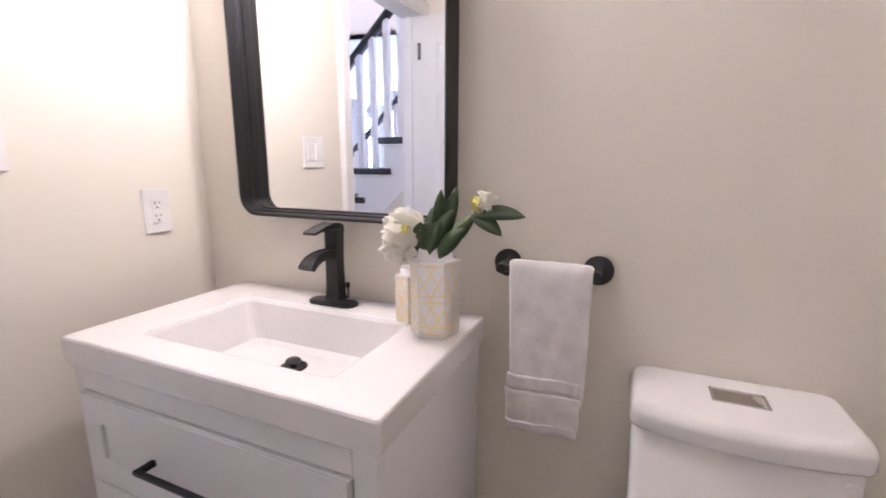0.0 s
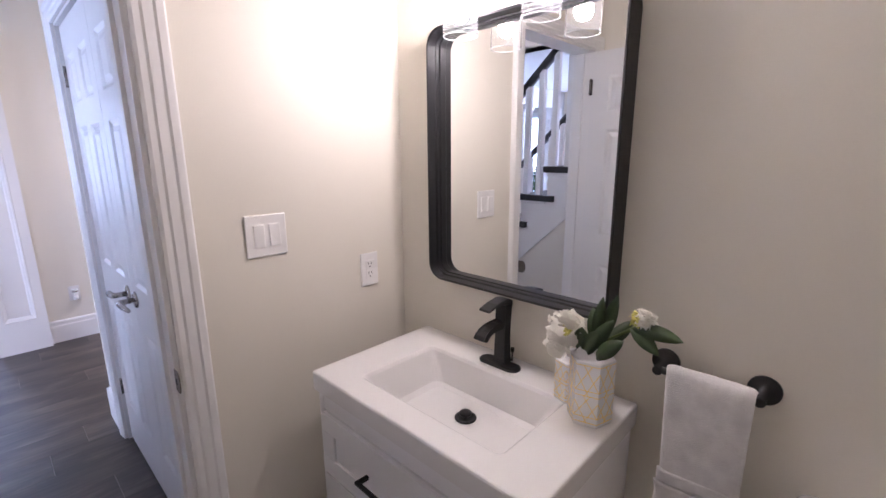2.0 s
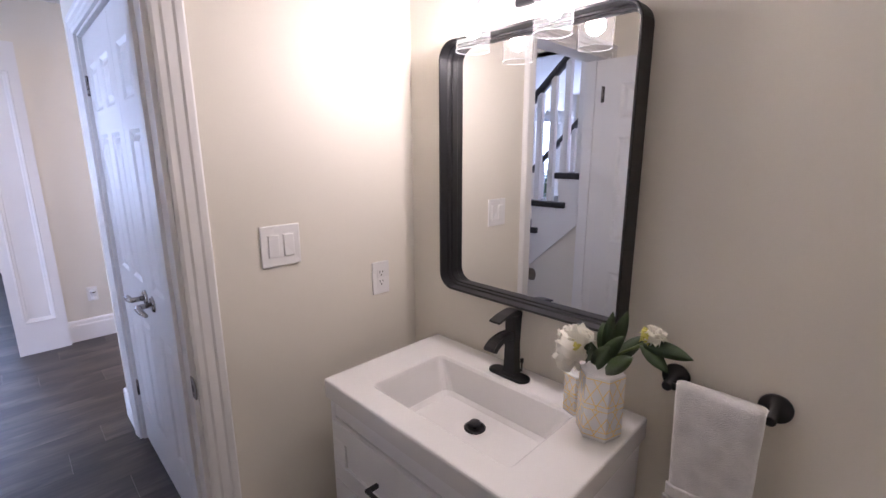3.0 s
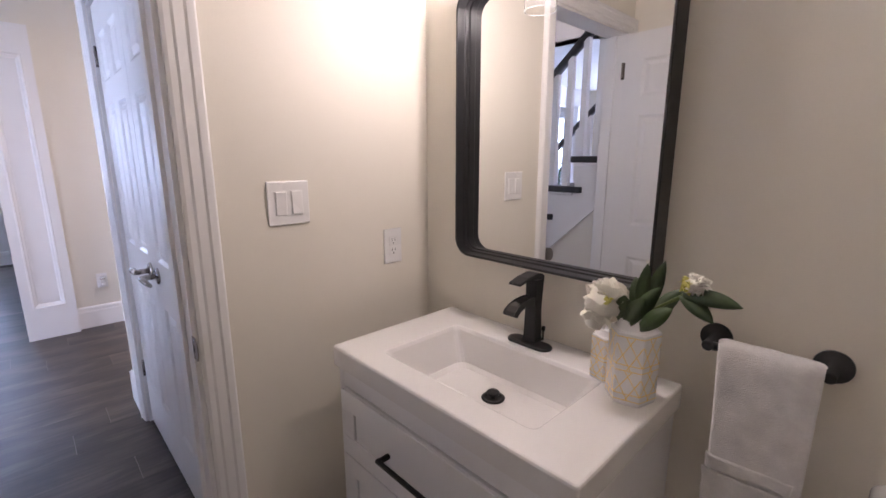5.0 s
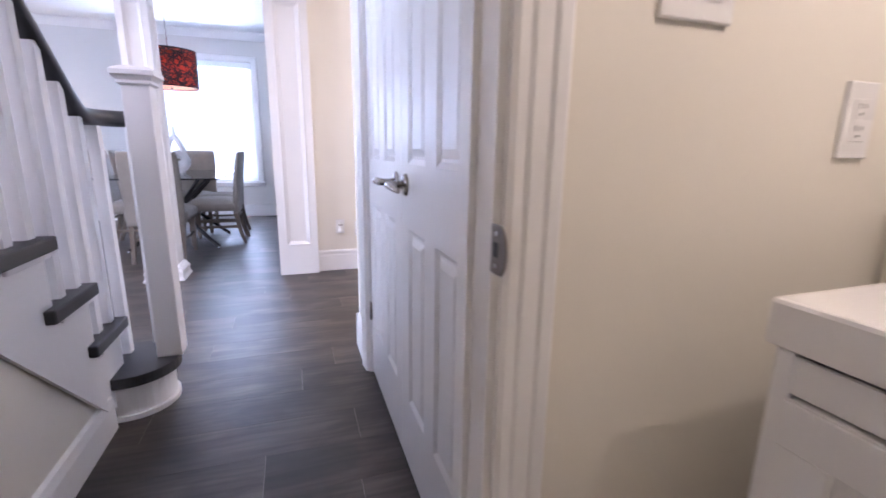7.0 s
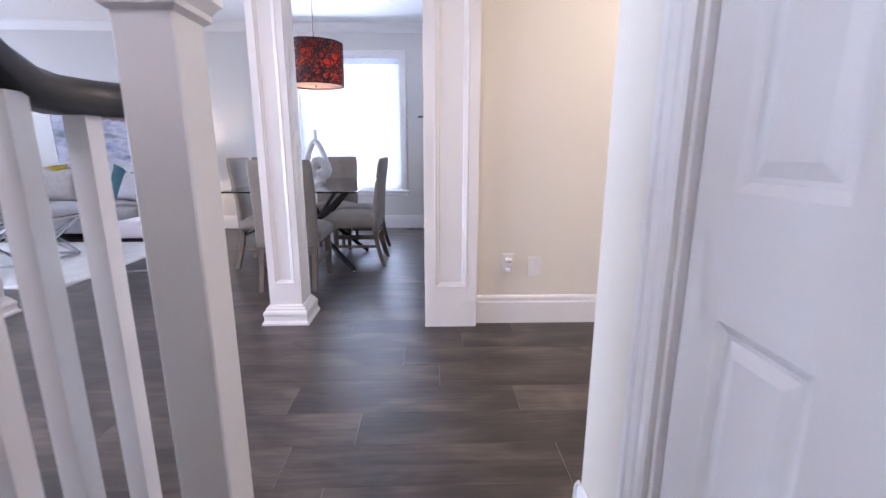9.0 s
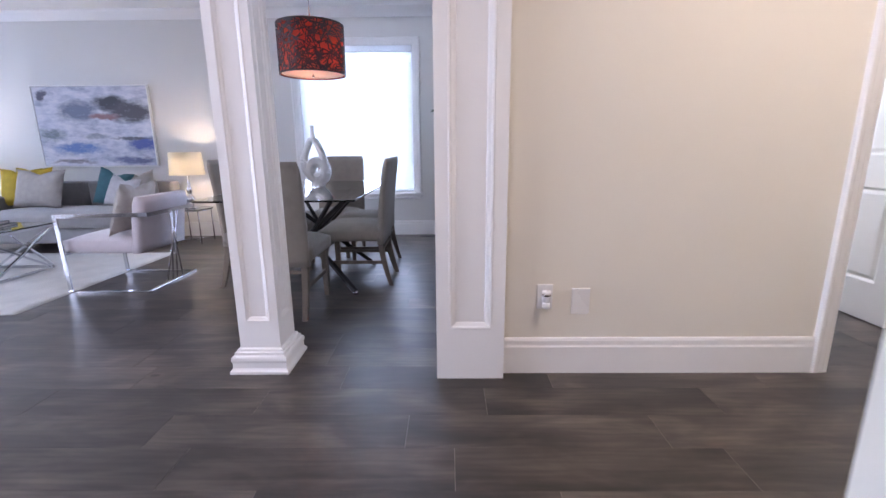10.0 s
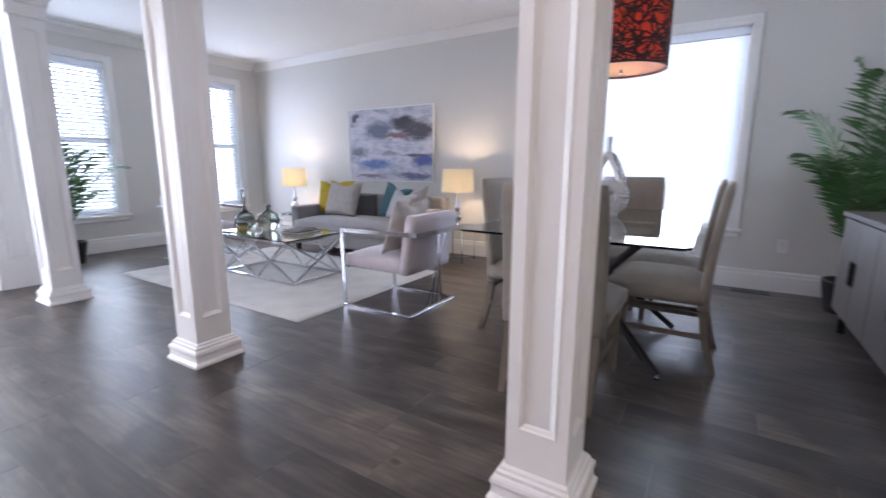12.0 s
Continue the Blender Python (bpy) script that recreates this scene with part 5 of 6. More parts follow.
# ---- dining room ----
def cushion_box(bm, x0, x1, y0, y1, z0, z1, crown_z=0.0, r=0.02, n=8):
    """An upholstered block with soft edges and a crowned top."""
    xs = [x0 + (x1 - x0) * i / n for i in range(n + 1)]
    ys = [y0 + (y1 - y0) * i / n for i in range(n + 1)]

    def lift(x, y):
        u, v = (x - x0) / (x1 - x0) * 2 - 1, (y - y0) / (y1 - y0) * 2 - 1
        return z1 + crown_z * (1 - u ** 4) * (1 - v ** 4) - r * 0.6 * (max(abs(u), abs(v)) ** 12)

    grid = [[bm.verts.new((x, y, lift(x, y))) for x in xs] for y in ys]
    for a, b in zip(grid, grid[1:]):
        for i in range(n):
            bm.faces.new((a[i], a[i + 1], b[i + 1], b[i])).smooth = True
    edge = grid[0] + [g[-1] for g in grid[1:]] + grid[-1][-2::-1] + [g[0] for g in grid[-2:0:-1]]
    cxm, cym = (x0 + x1) / 2, (y0 + y1) / 2
    prev = edge
    for z, o in ((z1 - r, 0.008), (z0 + r, 0.008), (z0, 0.0)):
        cur = []
        for v in edge:
            d = Vector((v.co.x - cxm, v.co.y - cym, 0))
            sx = o if d.x > 0 else -o
            sy = o if d.y > 0 else -o
            px = v.co.x + (sx if abs(v.co.x - x0) < 1e-5 or abs(v.co.x - x1) < 1e-5 else 0)
            py = v.co.y + (sy if abs(v.co.y - y0) < 1e-5 or abs(v.co.y - y1) < 1e-5 else 0)
            cur.append(bm.verts.new((px, py, z)))
        for i in range(len(edge)):
            j = (i + 1) % len(edge)
            bm.faces.new((prev[i], prev[j], cur[j], cur[i])).smooth = True
        prev = cur
    bm.faces.new(prev)


def dining_chair(x, y, rz, label):
    """Faces +y of its own; rz turns it."""
    ob = thing("dining_chair", x, y, 0, label, "chair", "chairs round the dining table", rz)
    bm = bm_new()
    cushion_box(bm, -0.235, 0.235, -0.22, 0.25, 0.365, 0.458, 0.040, 0.024)
    part("seat", bm, FABRIC_TAUPE, ob, "padded taupe linen seat")
    bm = bm_new()
    rings = []
    for i in range(15):
        t = i / 14
        z = 0.335 + 0.650 * t
        yb = -0.205 - 0.012 * math.sin(math.pi * t * 0.9) - 0.105 * max(0, t - 0.25) ** 1.7
        th = 0.052 - 0.014 * t
        if i == 14:
            th, z = 0.022, z - 0.0
        w = 0.232 if i < 13 else (0.229 if i == 13 else 0.220)
        e = 0.012
        rings.append([(-w + e, yb - th / 2 - 0.02, z), (w - e, yb - th / 2 - 0.02, z), (w, yb - th / 2 - 0.012, z), (w, yb + th / 2 - 0.028, z), (w - e, yb + th / 2 - 0.02, z), (-w + e, yb + th / 2 - 0.02, z), (-w, yb + th / 2 - 0.028, z), (-w, yb - th / 2 - 0.012, z)])
    loft(bm, rings)
    part("backrest", bm, FABRIC_TAUPE, ob, "tall upholstered backrest, slightly curved back")
    for sx in (-1, 1):
        bm = bm_new()
        loft(bm, [[(sx * 0.20 + a * s, 0.215 + b * s, z) for a, b in ((-1, -1), (1, -1), (1, 1), (-1, 1))] for z, s in ((0.0, 0.016), (0.2, 0.019), (0.40, 0.021))], smooth=False)
        part("leg", bm, LEG_WOOD, ob, "weathered oak front leg")
        bm = bm_new()
        loft(bm, [[(sx * 0.20 + a * s, yy + b * s, z) for a, b in ((-1, -1), (1, -1), (1, 1), (-1, 1))] for z, s, yy in ((0.0, 0.015, -0.30), (0.08, 0.017, -0.275), (0.2, 0.019, -0.245), (0.3, 0.020, -0.23), (0.42, 0.021, -0.225))], smooth=False)
        part("leg", bm, LEG_WOOD, ob, "splayed weathered oak back leg")
        bm = bm_new()
        bar(bm, (sx * 0.20, -0.245, 0.19), (sx * 0.20, 0.20, 0.19), 0.016, 0.026)
        part("stretcher", bm, LEG_WOOD, ob)
    bm = bm_new()
    bar(bm, (-0.185, 0.215, 0.30), (0.185, 0.215, 0.30), 0.026, 0.016)
    part("stretcher", bm, LEG_WOOD, ob)
    bm = bm_new()
    bar(bm, (-0.185, -0.235, 0.30), (0.185, -0.235, 0.30), 0.026, 0.016)
    part("stretcher", bm, LEG_WOOD, ob)
    return ob


head = dining_chair(-5.225, -1.335, 90, "tall taupe linen dining chair at the head of the glass table")
for x, y, rz, lab in ((-6.60, -1.325, -90, "tall taupe linen dining chair at the window end of the table"), (-5.86, -0.98, 180, "tall taupe linen dining chair with its back to the sideboard"), (-6.36, -1.01, 180, "tall taupe linen dining chair with its back to the sideboard"), (-5.83, -1.71, 0, "tall taupe linen dining chair on the living room side"), (-6.33, -1.69, 0, "tall taupe linen dining chair on the living room side")):
    c = copy_thing(head, pose(x, y, 0, 0, 0, rz))
    tagged(c, lab)

dt = thing("dining_table", -5.87, -1.322, 0, "glass-topped dining table on crossed dark metal legs", "table")
bm = bm_new()
gx, gy, ch = 0.86, 0.515, 0.03
outline = [(-gx + ch, -gy), (gx - ch, -gy), (gx, -gy + ch), (gx, gy - ch), (gx - ch, gy), (-gx + ch, gy), (-gx, gy - ch), (-gx, -gy + ch)]
loft(bm, [[(x * s, y * s, z) for x, y in outline] for z, s in ((0.738, 0.996), (0.740, 1.0), (0.748, 1.0), (0.750, 0.995))], smooth=False)
part("tabletop", bm, GLASS_T, dt, "clear glass top with polished edges").visible_shadow = False
for sx in (-1, 1):
    for sy in (-1, 1):
        bm = bm_new()
        bar(bm, (sx * 0.42, sy * 0.40, 0.015), (sx * 0.02, -sy * 0.34, 0.735), 0.034, 0.034, 0.004)
        leg = part("leg", bm, DARK_METAL, dt, "slanting dark metal leg")
        bm = bm_new()
        lathe(bm, [(0.016, 0.0), (0.016, 0.012), (0.01, 0.022)], (sx * 0.42, sy * 0.40, 0), 14)
        part("foot", bm, CHROME, leg)
    bm = bm_new()
    bar(bm, (sx * 0.02, -0.36, 0.72), (sx * 0.02, 0.36, 0.72), 0.03, 0.03, 0.004)
    part("bearer", bm, DARK_METAL, dt)
    bm = bm_new()
    bar(bm, (sx * 0.23, -0.0, 0.36), (sx * 0.52, 0.30 * sx, 0.735), 0.026, 0.026, 0.004)
    part("brace", bm, DARK_METAL, dt)
    bm = bm_new()
    bar(bm, (sx * 0.23, 0.0, 0.36), (sx * 0.52, -0.30 * sx, 0.735), 0.026, 0.026, 0.004)
    part("brace", bm, DARK_METAL, dt)

# sculptural bottle on the table
sv = thing("sculptural_vase", -6.12, -1.360, 0.75, "pearl white ribbed sculptural bottle vase with two round holes", "vase", rz=78)
bm = bm_new()
lathe(bm, [(0.020, 0.36), (0.022, 0.38), (0.017, 0.43), (0.016, 0.49), (0.019, 0.50), (0.012, 0.50)], (-0.005, 0, 0), 20)
part("neck", bm, SILVER_GLAZE, sv)
bm = bm_new()
pts, rad = [], []
for i in range(40):
    a = 2 * math.pi * i / 40
    z = 0.235 + 0.150 * math.cos(a)
    w = 0.086 * math.sin(a) * (1.0 - 0.42 * math.cos(a))
    pts.append((w - 0.008, 0, z))
    rad.append(0.026 + 0.006 * (1 - math.cos(a)) / 2)
tube(bm, pts, rad, 12, closed=True)
part("upper_loop", bm, SILVER_GLAZE, sv)
bm = bm_new()
pts = [(0.026 + 0.070 * math.cos(a), 0, 0.124 + 0.074 * math.sin(a)) for a in [2 * math.pi * i / 40 for i in range(40)]]
tube(bm, pts, 0.042, 14, closed=True)
part("lower_ring", bm, SILVER_GLAZE, sv)
for i in range(34):
    a = 2 * math.pi * i / 34
    c = Vector((0.026 + 0.070 * math.cos(a), 0, 0.124 + 0.074 * math.sin(a)))
    rdir, ydir = Vector((math.cos(a), 0, math.sin(a))), Vector((0, 1, 0))
    bm = bm_new()
    tube(bm, [c + rdir * (0.0435 * math.cos(b)) + ydir * (0.0435 * math.sin(b)) for b in [-2.2 + 4.4 * k / 8 for k in range(9)]], 0.0060, 5)
    part("rib", bm, SILVER_GLAZE, sv)
for i in range(2, 37):
    a = 2 * math.pi * (i + 0.5) / 39
    if 0.80 < a / math.pi < 1.15:
        continue
    c = Vector((0.086 * math.sin(a) * (1.0 - 0.42 * math.cos(a)) - 0.008, 0, 0.235 + 0.150 * math.cos(a)))
    rdir = Vector((math.sin(a), 0, 0.45 * math.cos(a))).normalized()
    q = 0.0275 + 0.006 * (1 - math.cos(a)) / 2
    bm = bm_new()
    tube(bm, [c + rdir * (q * math.cos(b)) + Vector((0, q * math.sin(b), 0)) for b in [-1.5 + 3.0 * k / 8 for k in range(9)]], 0.0048, 5)
    part("rib", bm, SILVER_GLAZE, sv)
bm = bm_new()
lathe(bm, [(0.06, 0.0), (0.062, 0.006), (0.05, 0.03), (0.045, 0.05)], (0.015, 0, 0), 24)
part("base", bm, SILVER_GLAZE, sv)

# place settings left on the table
for x, y, nm in ((-5.72, -1.475, 0), (-5.98, -1.595, 1)):
    pl = thing("plate_setting", x, y, 0.75, "white dinner plate with a folded mustard napkin on the glass table", "plate", "place settings")
    bm = bm_new()
    lathe(bm, [(0.07, 0.0), (0.075, 0.004), (0.125, 0.014), (0.128, 0.017), (0.12, 0.017), (0.075, 0.008), (0.002, 0.007)], n=36, caps=False)
    part("plate", bm, CERAMIC, pl)
    bm = bm_new()
    box(bm, -0.05, 0.05, -0.03, 0.03, 0.014, 0.03, 0.006, 2, pose(0, 0, 0, 0, 0, 30))
    part("napkin", bm, MUSTARD, pl, "folded mustard napkin")

# pendant
pe = thing("pendant_lamp", -6.2, -1.345, 1.655, "lit drum pendant lamp, black lattice over a rust red shade", "pendant lamp")
PR, PH = 0.268, 0.385
bm = bm_new()
loft(bm, [circle((0, 0, z), r, 56) for r, z in ((PR - 0.012, 0.003), (PR - 0.012, PH - 0.003), (PR - 0.014, PH - 0.003), (PR - 0.014, 0.003))], caps=False)
part("lining", bm, SHADE_RED, pe, "rust red fabric lining")
for z in (0.0, PH - 0.012):
    bm = bm_new()
    loft(bm, [circle((0, 0, z + dz), r, 56) for r, dz in ((PR - 0.008, 0), (PR, 0), (PR, 0.012), (PR - 0.008, 0.012), (PR - 0.008, 0))], caps=False)
    part("rim", bm, MESH_BLACK, pe)
rng = random.Random(11)
bm = bm_new()


def strip(a0, z0, a1, z1, w):
    n = 5
    rings = []
    d = Vector(((a1 - a0) * PR, z1 - z0)).normalized()
    for i in range(n + 1):
        a, z = a0 + (a1 - a0) * i / n, z0 + (z1 - z0) * i / n
        ring = []
        for s, r in ((-1, PR - 0.004), (1, PR - 0.004), (1, PR), (-1, PR)):
            aa, zz = a - d.y * s * w / PR, min(PH - 0.002, max(0.002, z + d.x * s * w))
            ring.append((r * math.cos(aa), r * math.sin(aa), zz))
        rings.append(ring)
    loft(bm, rings, smooth=False)


for k in range(760):
    a, z = rng.uniform(0, 2 * math.pi), rng.uniform(0.01, PH - 0.01)
    th = rng.uniform(0, math.pi)
    ln = rng.uniform(0.05, 0.11)
    strip(a - ln / 2 * math.cos(th) / PR, min(PH - 0.006, max(0.006, z - ln / 2 * math.sin(th))), a + ln / 2 * math.cos(th) / PR, min(PH - 0.006, max(0.006, z + ln / 2 * math.sin(th))), rng.uniform(0.0034, 0.0052))
tagged(part("lattice", bm, MESH_BLACK, pe, "black woven lattice"), kind="stuff")
bm = bm_new()
loft(bm, [circle((0, 0, z), r, 56) for r, z in ((PR - 0.016, 0.010), (PR - 0.016, 0.014))])
part("diffuser", bm, SHADE_IN, pe, "pale round diffuser")
bm = bm_new()
lathe(bm, [(0.008, -0.014), (0.010, -0.004), (0.006, 0.009)], n=14)
part("finial", bm, NICKEL, pe)
bm = bm_new()
for k in range(3):
    a = 2 * math.pi * k / 3
    tube(bm, [(0, 0, PH - 0.01), ((PR - 0.013) * math.cos(a), (PR - 0.013) * math.sin(a), PH - 0.01)], 0.003, 6)
tube(bm, [(0, 0, PH - 0.02), (0, 0, PH + 0.03)], 0.012, 12)
part("spider", bm, NICKEL, pe)
bm = bm_new()
tube(bm, [(0, 0, PH + 0.02), (0, 0, CEILING - 1.655 - 0.02)], 0.0045, 8)
part("rod", bm, NICKEL, pe)
bm = bm_new()
lathe(bm, [(0.012, -0.035), (0.05, -0.028), (0.062, -0.01), (0.062, 0.0)], (0, 0, CEILING - 1.655), 28)
part("canopy", bm, NICKEL, pe)

# sideboard
sb = thing("sideboard", -6.10, 0.185, 0, "grey-brown wooden sideboard along the dining room wall", "sideboard")
bm = bm_new()
box(bm, -0.76, 0.76, -0.205, 0.215, 0.14, 0.76, 0.003)
part("body", bm, SIDE_WOOD, sb)
bm = bm_new()
box(bm, -0.78, 0.78, -0.235, 0.22, 0.76, 0.79, 0.004)
part("top", bm, SIDE_WOOD, sb)
for i in range(4):
    bm = bm_new()
    box(bm, -0.75 + 0.376 * i, -0.75 + 0.376 * i + 0.370, -0.224, -0.206, 0.155, 0.75, 0.003)
    d = part("door", bm, SIDE_WOOD, sb)
    bm = bm_new()
    hx = -0.75 + 0.376 * i + (0.34 if i % 2 == 0 else 0.03)
    box(bm, hx - 0.005, hx + 0.005, -0.238, -0.224, 0.38, 0.52, 0.002)
    part("handle", bm, DARK_METAL, d)
for sx in (-1, 1):
    for sy in (-1, 1):
        bm = bm_new()
        box(bm, sx * 0.70 - 0.02, sx * 0.70 + 0.02, sy * 0.17 - 0.02, sy * 0.17 + 0.02, 0, 0.14, 0.002)
        part("leg", bm, DARK_METAL, sb)

# floor vent
fv = thing("floor_vent", -7.66, -0.432, 0.0, "dark brown slotted floor vent by the baseboard", "floor vent")
bm = bm_new()
box(bm, -0.055, 0.055, -0.14, 0.14, 0.0005, 0.005, 0.001)
part("frame", bm, DARK_METAL, fv)
for i in range(10):
    bm = bm_new()
    box(bm, -0.04, 0.04, -0.12 + 0.025 * i, -0.112 + 0.025 * i, 0.005, 0.0065)
    part("slat", bm, SLOT, fv)


# ---- palms ----
def palm(x, y, height, seed, count, pot_r, label, lean=(0, 0)):
    ob = thing("potted_palm", x, y, 0, label, "plant", "potted palms")
    bm = bm_new()
    lathe(bm, [(pot_r * 0.75, 0), (pot_r, 0.22), (pot_r * 1.02, 0.24), (pot_r * 0.93, 0.24), (pot_r * 0.9, 0.2), (0.002, 0.2)], n=28, caps=False)
    part("pot", bm, DARK_METAL, ob, "dark round pot")
    rg = random.Random(seed)
    for i in range(count):
        az = 2 * math.pi * (i * 0.382 + rg.uniform(-0.04, 0.04))
        spread = rg.uniform(0.25, 0.62) * (0.45 if i < 3 else 1.0)
        top = height * (rg.uniform(0.86, 1.0) if i < 4 else rg.uniform(0.52, 0.92))
        dirv = Vector((math.cos(az) + lean[0], math.sin(az) + lean[1], 0))
        pts = []
        n = 22
        for k in range(n + 1):
            t = k / n
            out = spread * t ** 1.7
            z = 0.2 + (top - 0.2) * (1 - (1 - t) ** 1.55) - 0.24 * spread * max(0, t - 0.62) ** 2 * 4
            pts.append(Vector((dirv.x * out, dirv.y * out, z)))
        bm = bm_new()
        tube(bm, pts, [0.007 * (1 - 0.8 * k / n) for k in range(n + 1)], 6)
        st = part("frond_stem", bm, STEM, ob)
        bm = bm_new()
        for k in range(6, n):
            for half in (0, 0.5):
                p = pts[k].lerp(pts[min(n, k + 1)], half)
                d = (pts[min(n, k + 1)] - pts[k - 1]).normalized()
                side = d.cross(Vector((0, 0, 1)))
                side = side.normalized() if side.length > 0.01 else Vector((1, 0, 0))
                f = (k + half - 6) / (n - 6)
                ln = 0.24 * math.sin(math.pi * min(1, 0.16 + 0.80 * f)) ** 0.7 + 0.03
                for s in (-1, 1):
                    tip = p + side * s * ln * rg.uniform(0.7, 0.85) + d * ln * rg.uniform(0.55, 0.75) - Vector((0, 0, ln * rg.uniform(0.15, 0.35)))
                    mid = p.lerp(tip, 0.45) + Vector((0, 0, 0.012))
                    w = d * 0.0115
                    a, b, c2, e, g = (bm.verts.new(q) for q in (p, mid + w, tip, mid - w, mid + Vector((0, 0, 0.003))))
                    bm.faces.new((a, b, g))
                    bm.faces.new((b, c2, g))
                    bm.faces.new((c2, e, g))
                    bm.faces.new((e, a, g))
        part("frond_blade", bm, LEAF, st)
    return ob


palm(-7.36, 0.135, 1.84, 4, 15, 0.16, "tall green palm in a pot between the window and the sideboard")
palm(-4.98, -6.70, 1.35, 9, 11, 0.15, "small green palm in a dark pot by the living room window")

# ---- living room ----
ru = thing("area_rug", -5.93, -4.42, 0.0, "ivory low-pile area rug on the dark floor", "rug")
bm = bm_new()
nx, ny = 44, 60
rx, ry = 0.895, 1.31
g = []
for j in range(ny + 1):
    row = []
    for i in range(nx + 1):
        x, y = -rx + 2 * rx * i / nx, -ry + 2 * ry * j / ny
        e = min(1, min(rx - abs(x), ry - abs(y)) / 0.03)
        row.append(bm.verts.new((x + 0.004 * noise.noise((x * 9, y * 9, 0)), y + 0.004 * noise.noise((x * 9, y * 9, 5)), 0.004 + 0.010 * e + 0.0022 * noise.noise((x * 14, y * 14, 2)))))
    g.append(row)
for a, b in zip(g, g[1:]):
    for i in range(nx):
        bm.faces.new((a[i], a[i + 1], b[i + 1], b[i])).smooth = True
edge = g[0] + [q[-1] for q in g[1:]] + g[-1][-2::-1] + [q[0] for q in g[-2:0:-1]]
low = [bm.verts.new((v.co.x, v.co.y, 0.0005)) for v in edge]
for i in range(len(edge)):
    j = (i + 1) % len(edge)
    bm.faces.new((edge[j], edge[i], low[i], low[j]))
part("rug_body", bm, RUG, ru)
RUG_Z = 0.016

# glass coffee table on crossed chrome legs
co = thing("coffee_table", -5.90, -4.375, RUG_Z, "rectangular glass coffee table on crossed chrome legs", "table")
bm = bm_new()
box(bm, -0.37, 0.37, -0.555, 0.555, 0.402, 0.412, 0.002)
part("tabletop", bm, GLASS_T, co, "clear glass top").visible_shadow = False
bm = bm_new()
for sx in (-1, 1):
    bar(bm, (sx * 0.355, -0.54, 0.392), (sx * 0.355, 0.54, 0.392), 0.02, 0.02)
for sy in (-1, 1):
    bar(bm, (-0.355, sy * 0.54, 0.392), (0.355, sy * 0.54, 0.392), 0.02, 0.02)
part("top_frame", bm, CHROME, co)
bm = bm_new()
for sx in (-1, 1):
    bar(bm, (sx * 0.28, -0.52, 0.012), (sx * 0.28, 0.52, 0.012), 0.02, 0.02)
for sy in (-1, 1):
    bar(bm, (-0.28, sy * 0.52, 0.012), (0.28, sy * 0.52, 0.012), 0.02, 0.02)
part("base_frame", bm, CHROME, co)
for sx in (-1, 1):
    for a, b in ((-0.54, 0.0), (0.0, -0.52), (0.0, 0.54), (0.52, 0.0)):
        bm = bm_new()
        bar(bm, (sx * 0.28, b, 0.012), (sx * 0.355, a, 0.392), 0.016, 0.016)
        part("leg", bm, CHROME, co, "slanting chrome bar")
for sy in (-1, 1):
    for s in (-1, 1):
        bm = bm_new()
        bar(bm, (s * 0.28, sy * 0.52, 0.012), (-s * 0.355, sy * 0.54, 0.392), 0.016, 0.016)
        part("leg", bm, CHROME, co, "slanting chrome bar")

CT_Z = RUG_Z + 0.412
for nm, x, y, prof, mt, lab in (
        ("bottle_vase", -5.78, -4.73, [(0.06, 0), (0.095, 0.03), (0.108, 0.09), (0.086, 0.15), (0.036, 0.19), (0.021, 0.23), (0.019, 0.38), (0.023, 0.41), (0.016, 0.41)], GLASS_S, "smoky green glass bottle vase with a long neck"),
        ("bottle_vase", -5.92, -4.55, [(0.06, 0), (0.105, 0.04), (0.114, 0.10), (0.088, 0.16), (0.034, 0.20), (0.023, 0.22), (0.028, 0.255), (0.020, 0.255)], GLASS_S, "round smoky glass bottle vase on the coffee table"),
        ("glass_bowl", -5.66, -4.60, [(0.035, 0), (0.06, 0.02), (0.07, 0.06), (0.055, 0.09), (0.05, 0.09), (0.062, 0.055), (0.03, 0.012)], GLASS_A, "small amber glass bowl on the coffee table")):
    ob = thing(nm, x, y, CT_Z, lab, "vase", "glass vases on the coffee table")
    bm = bm_new()
    lathe(bm, prof, n=32)
    part("body", bm, mt, ob)
for k, (x, y, w, h, m) in enumerate(((-5.98, -4.15, 0.15, 0.11, DARK_METAL), (-5.97, -4.16, 0.13, 0.09, BLACK))):
    bk = thing("book", x, y, CT_Z + 0.022 * k, "dark hardcover book lying on the coffee table", "book", "stacked books", 8 + 6 * k)
    bm = bm_new()
    box(bm, -w, w, -h, h, 0, 0.003, 0.001)
    box(bm, -w, w, -h, h, 0.018, 0.021, 0.001)
    box(bm, -w, -w + 0.003, -h, h, 0.003, 0.018)
    part("cover", bm, m, bk)
    bm = bm_new()
    box(bm, -w + 0.004, w - 0.004, -h + 0.004, h - 0.004, 0.0035, 0.0175)
    part("pages", bm, CUSHION, bk)


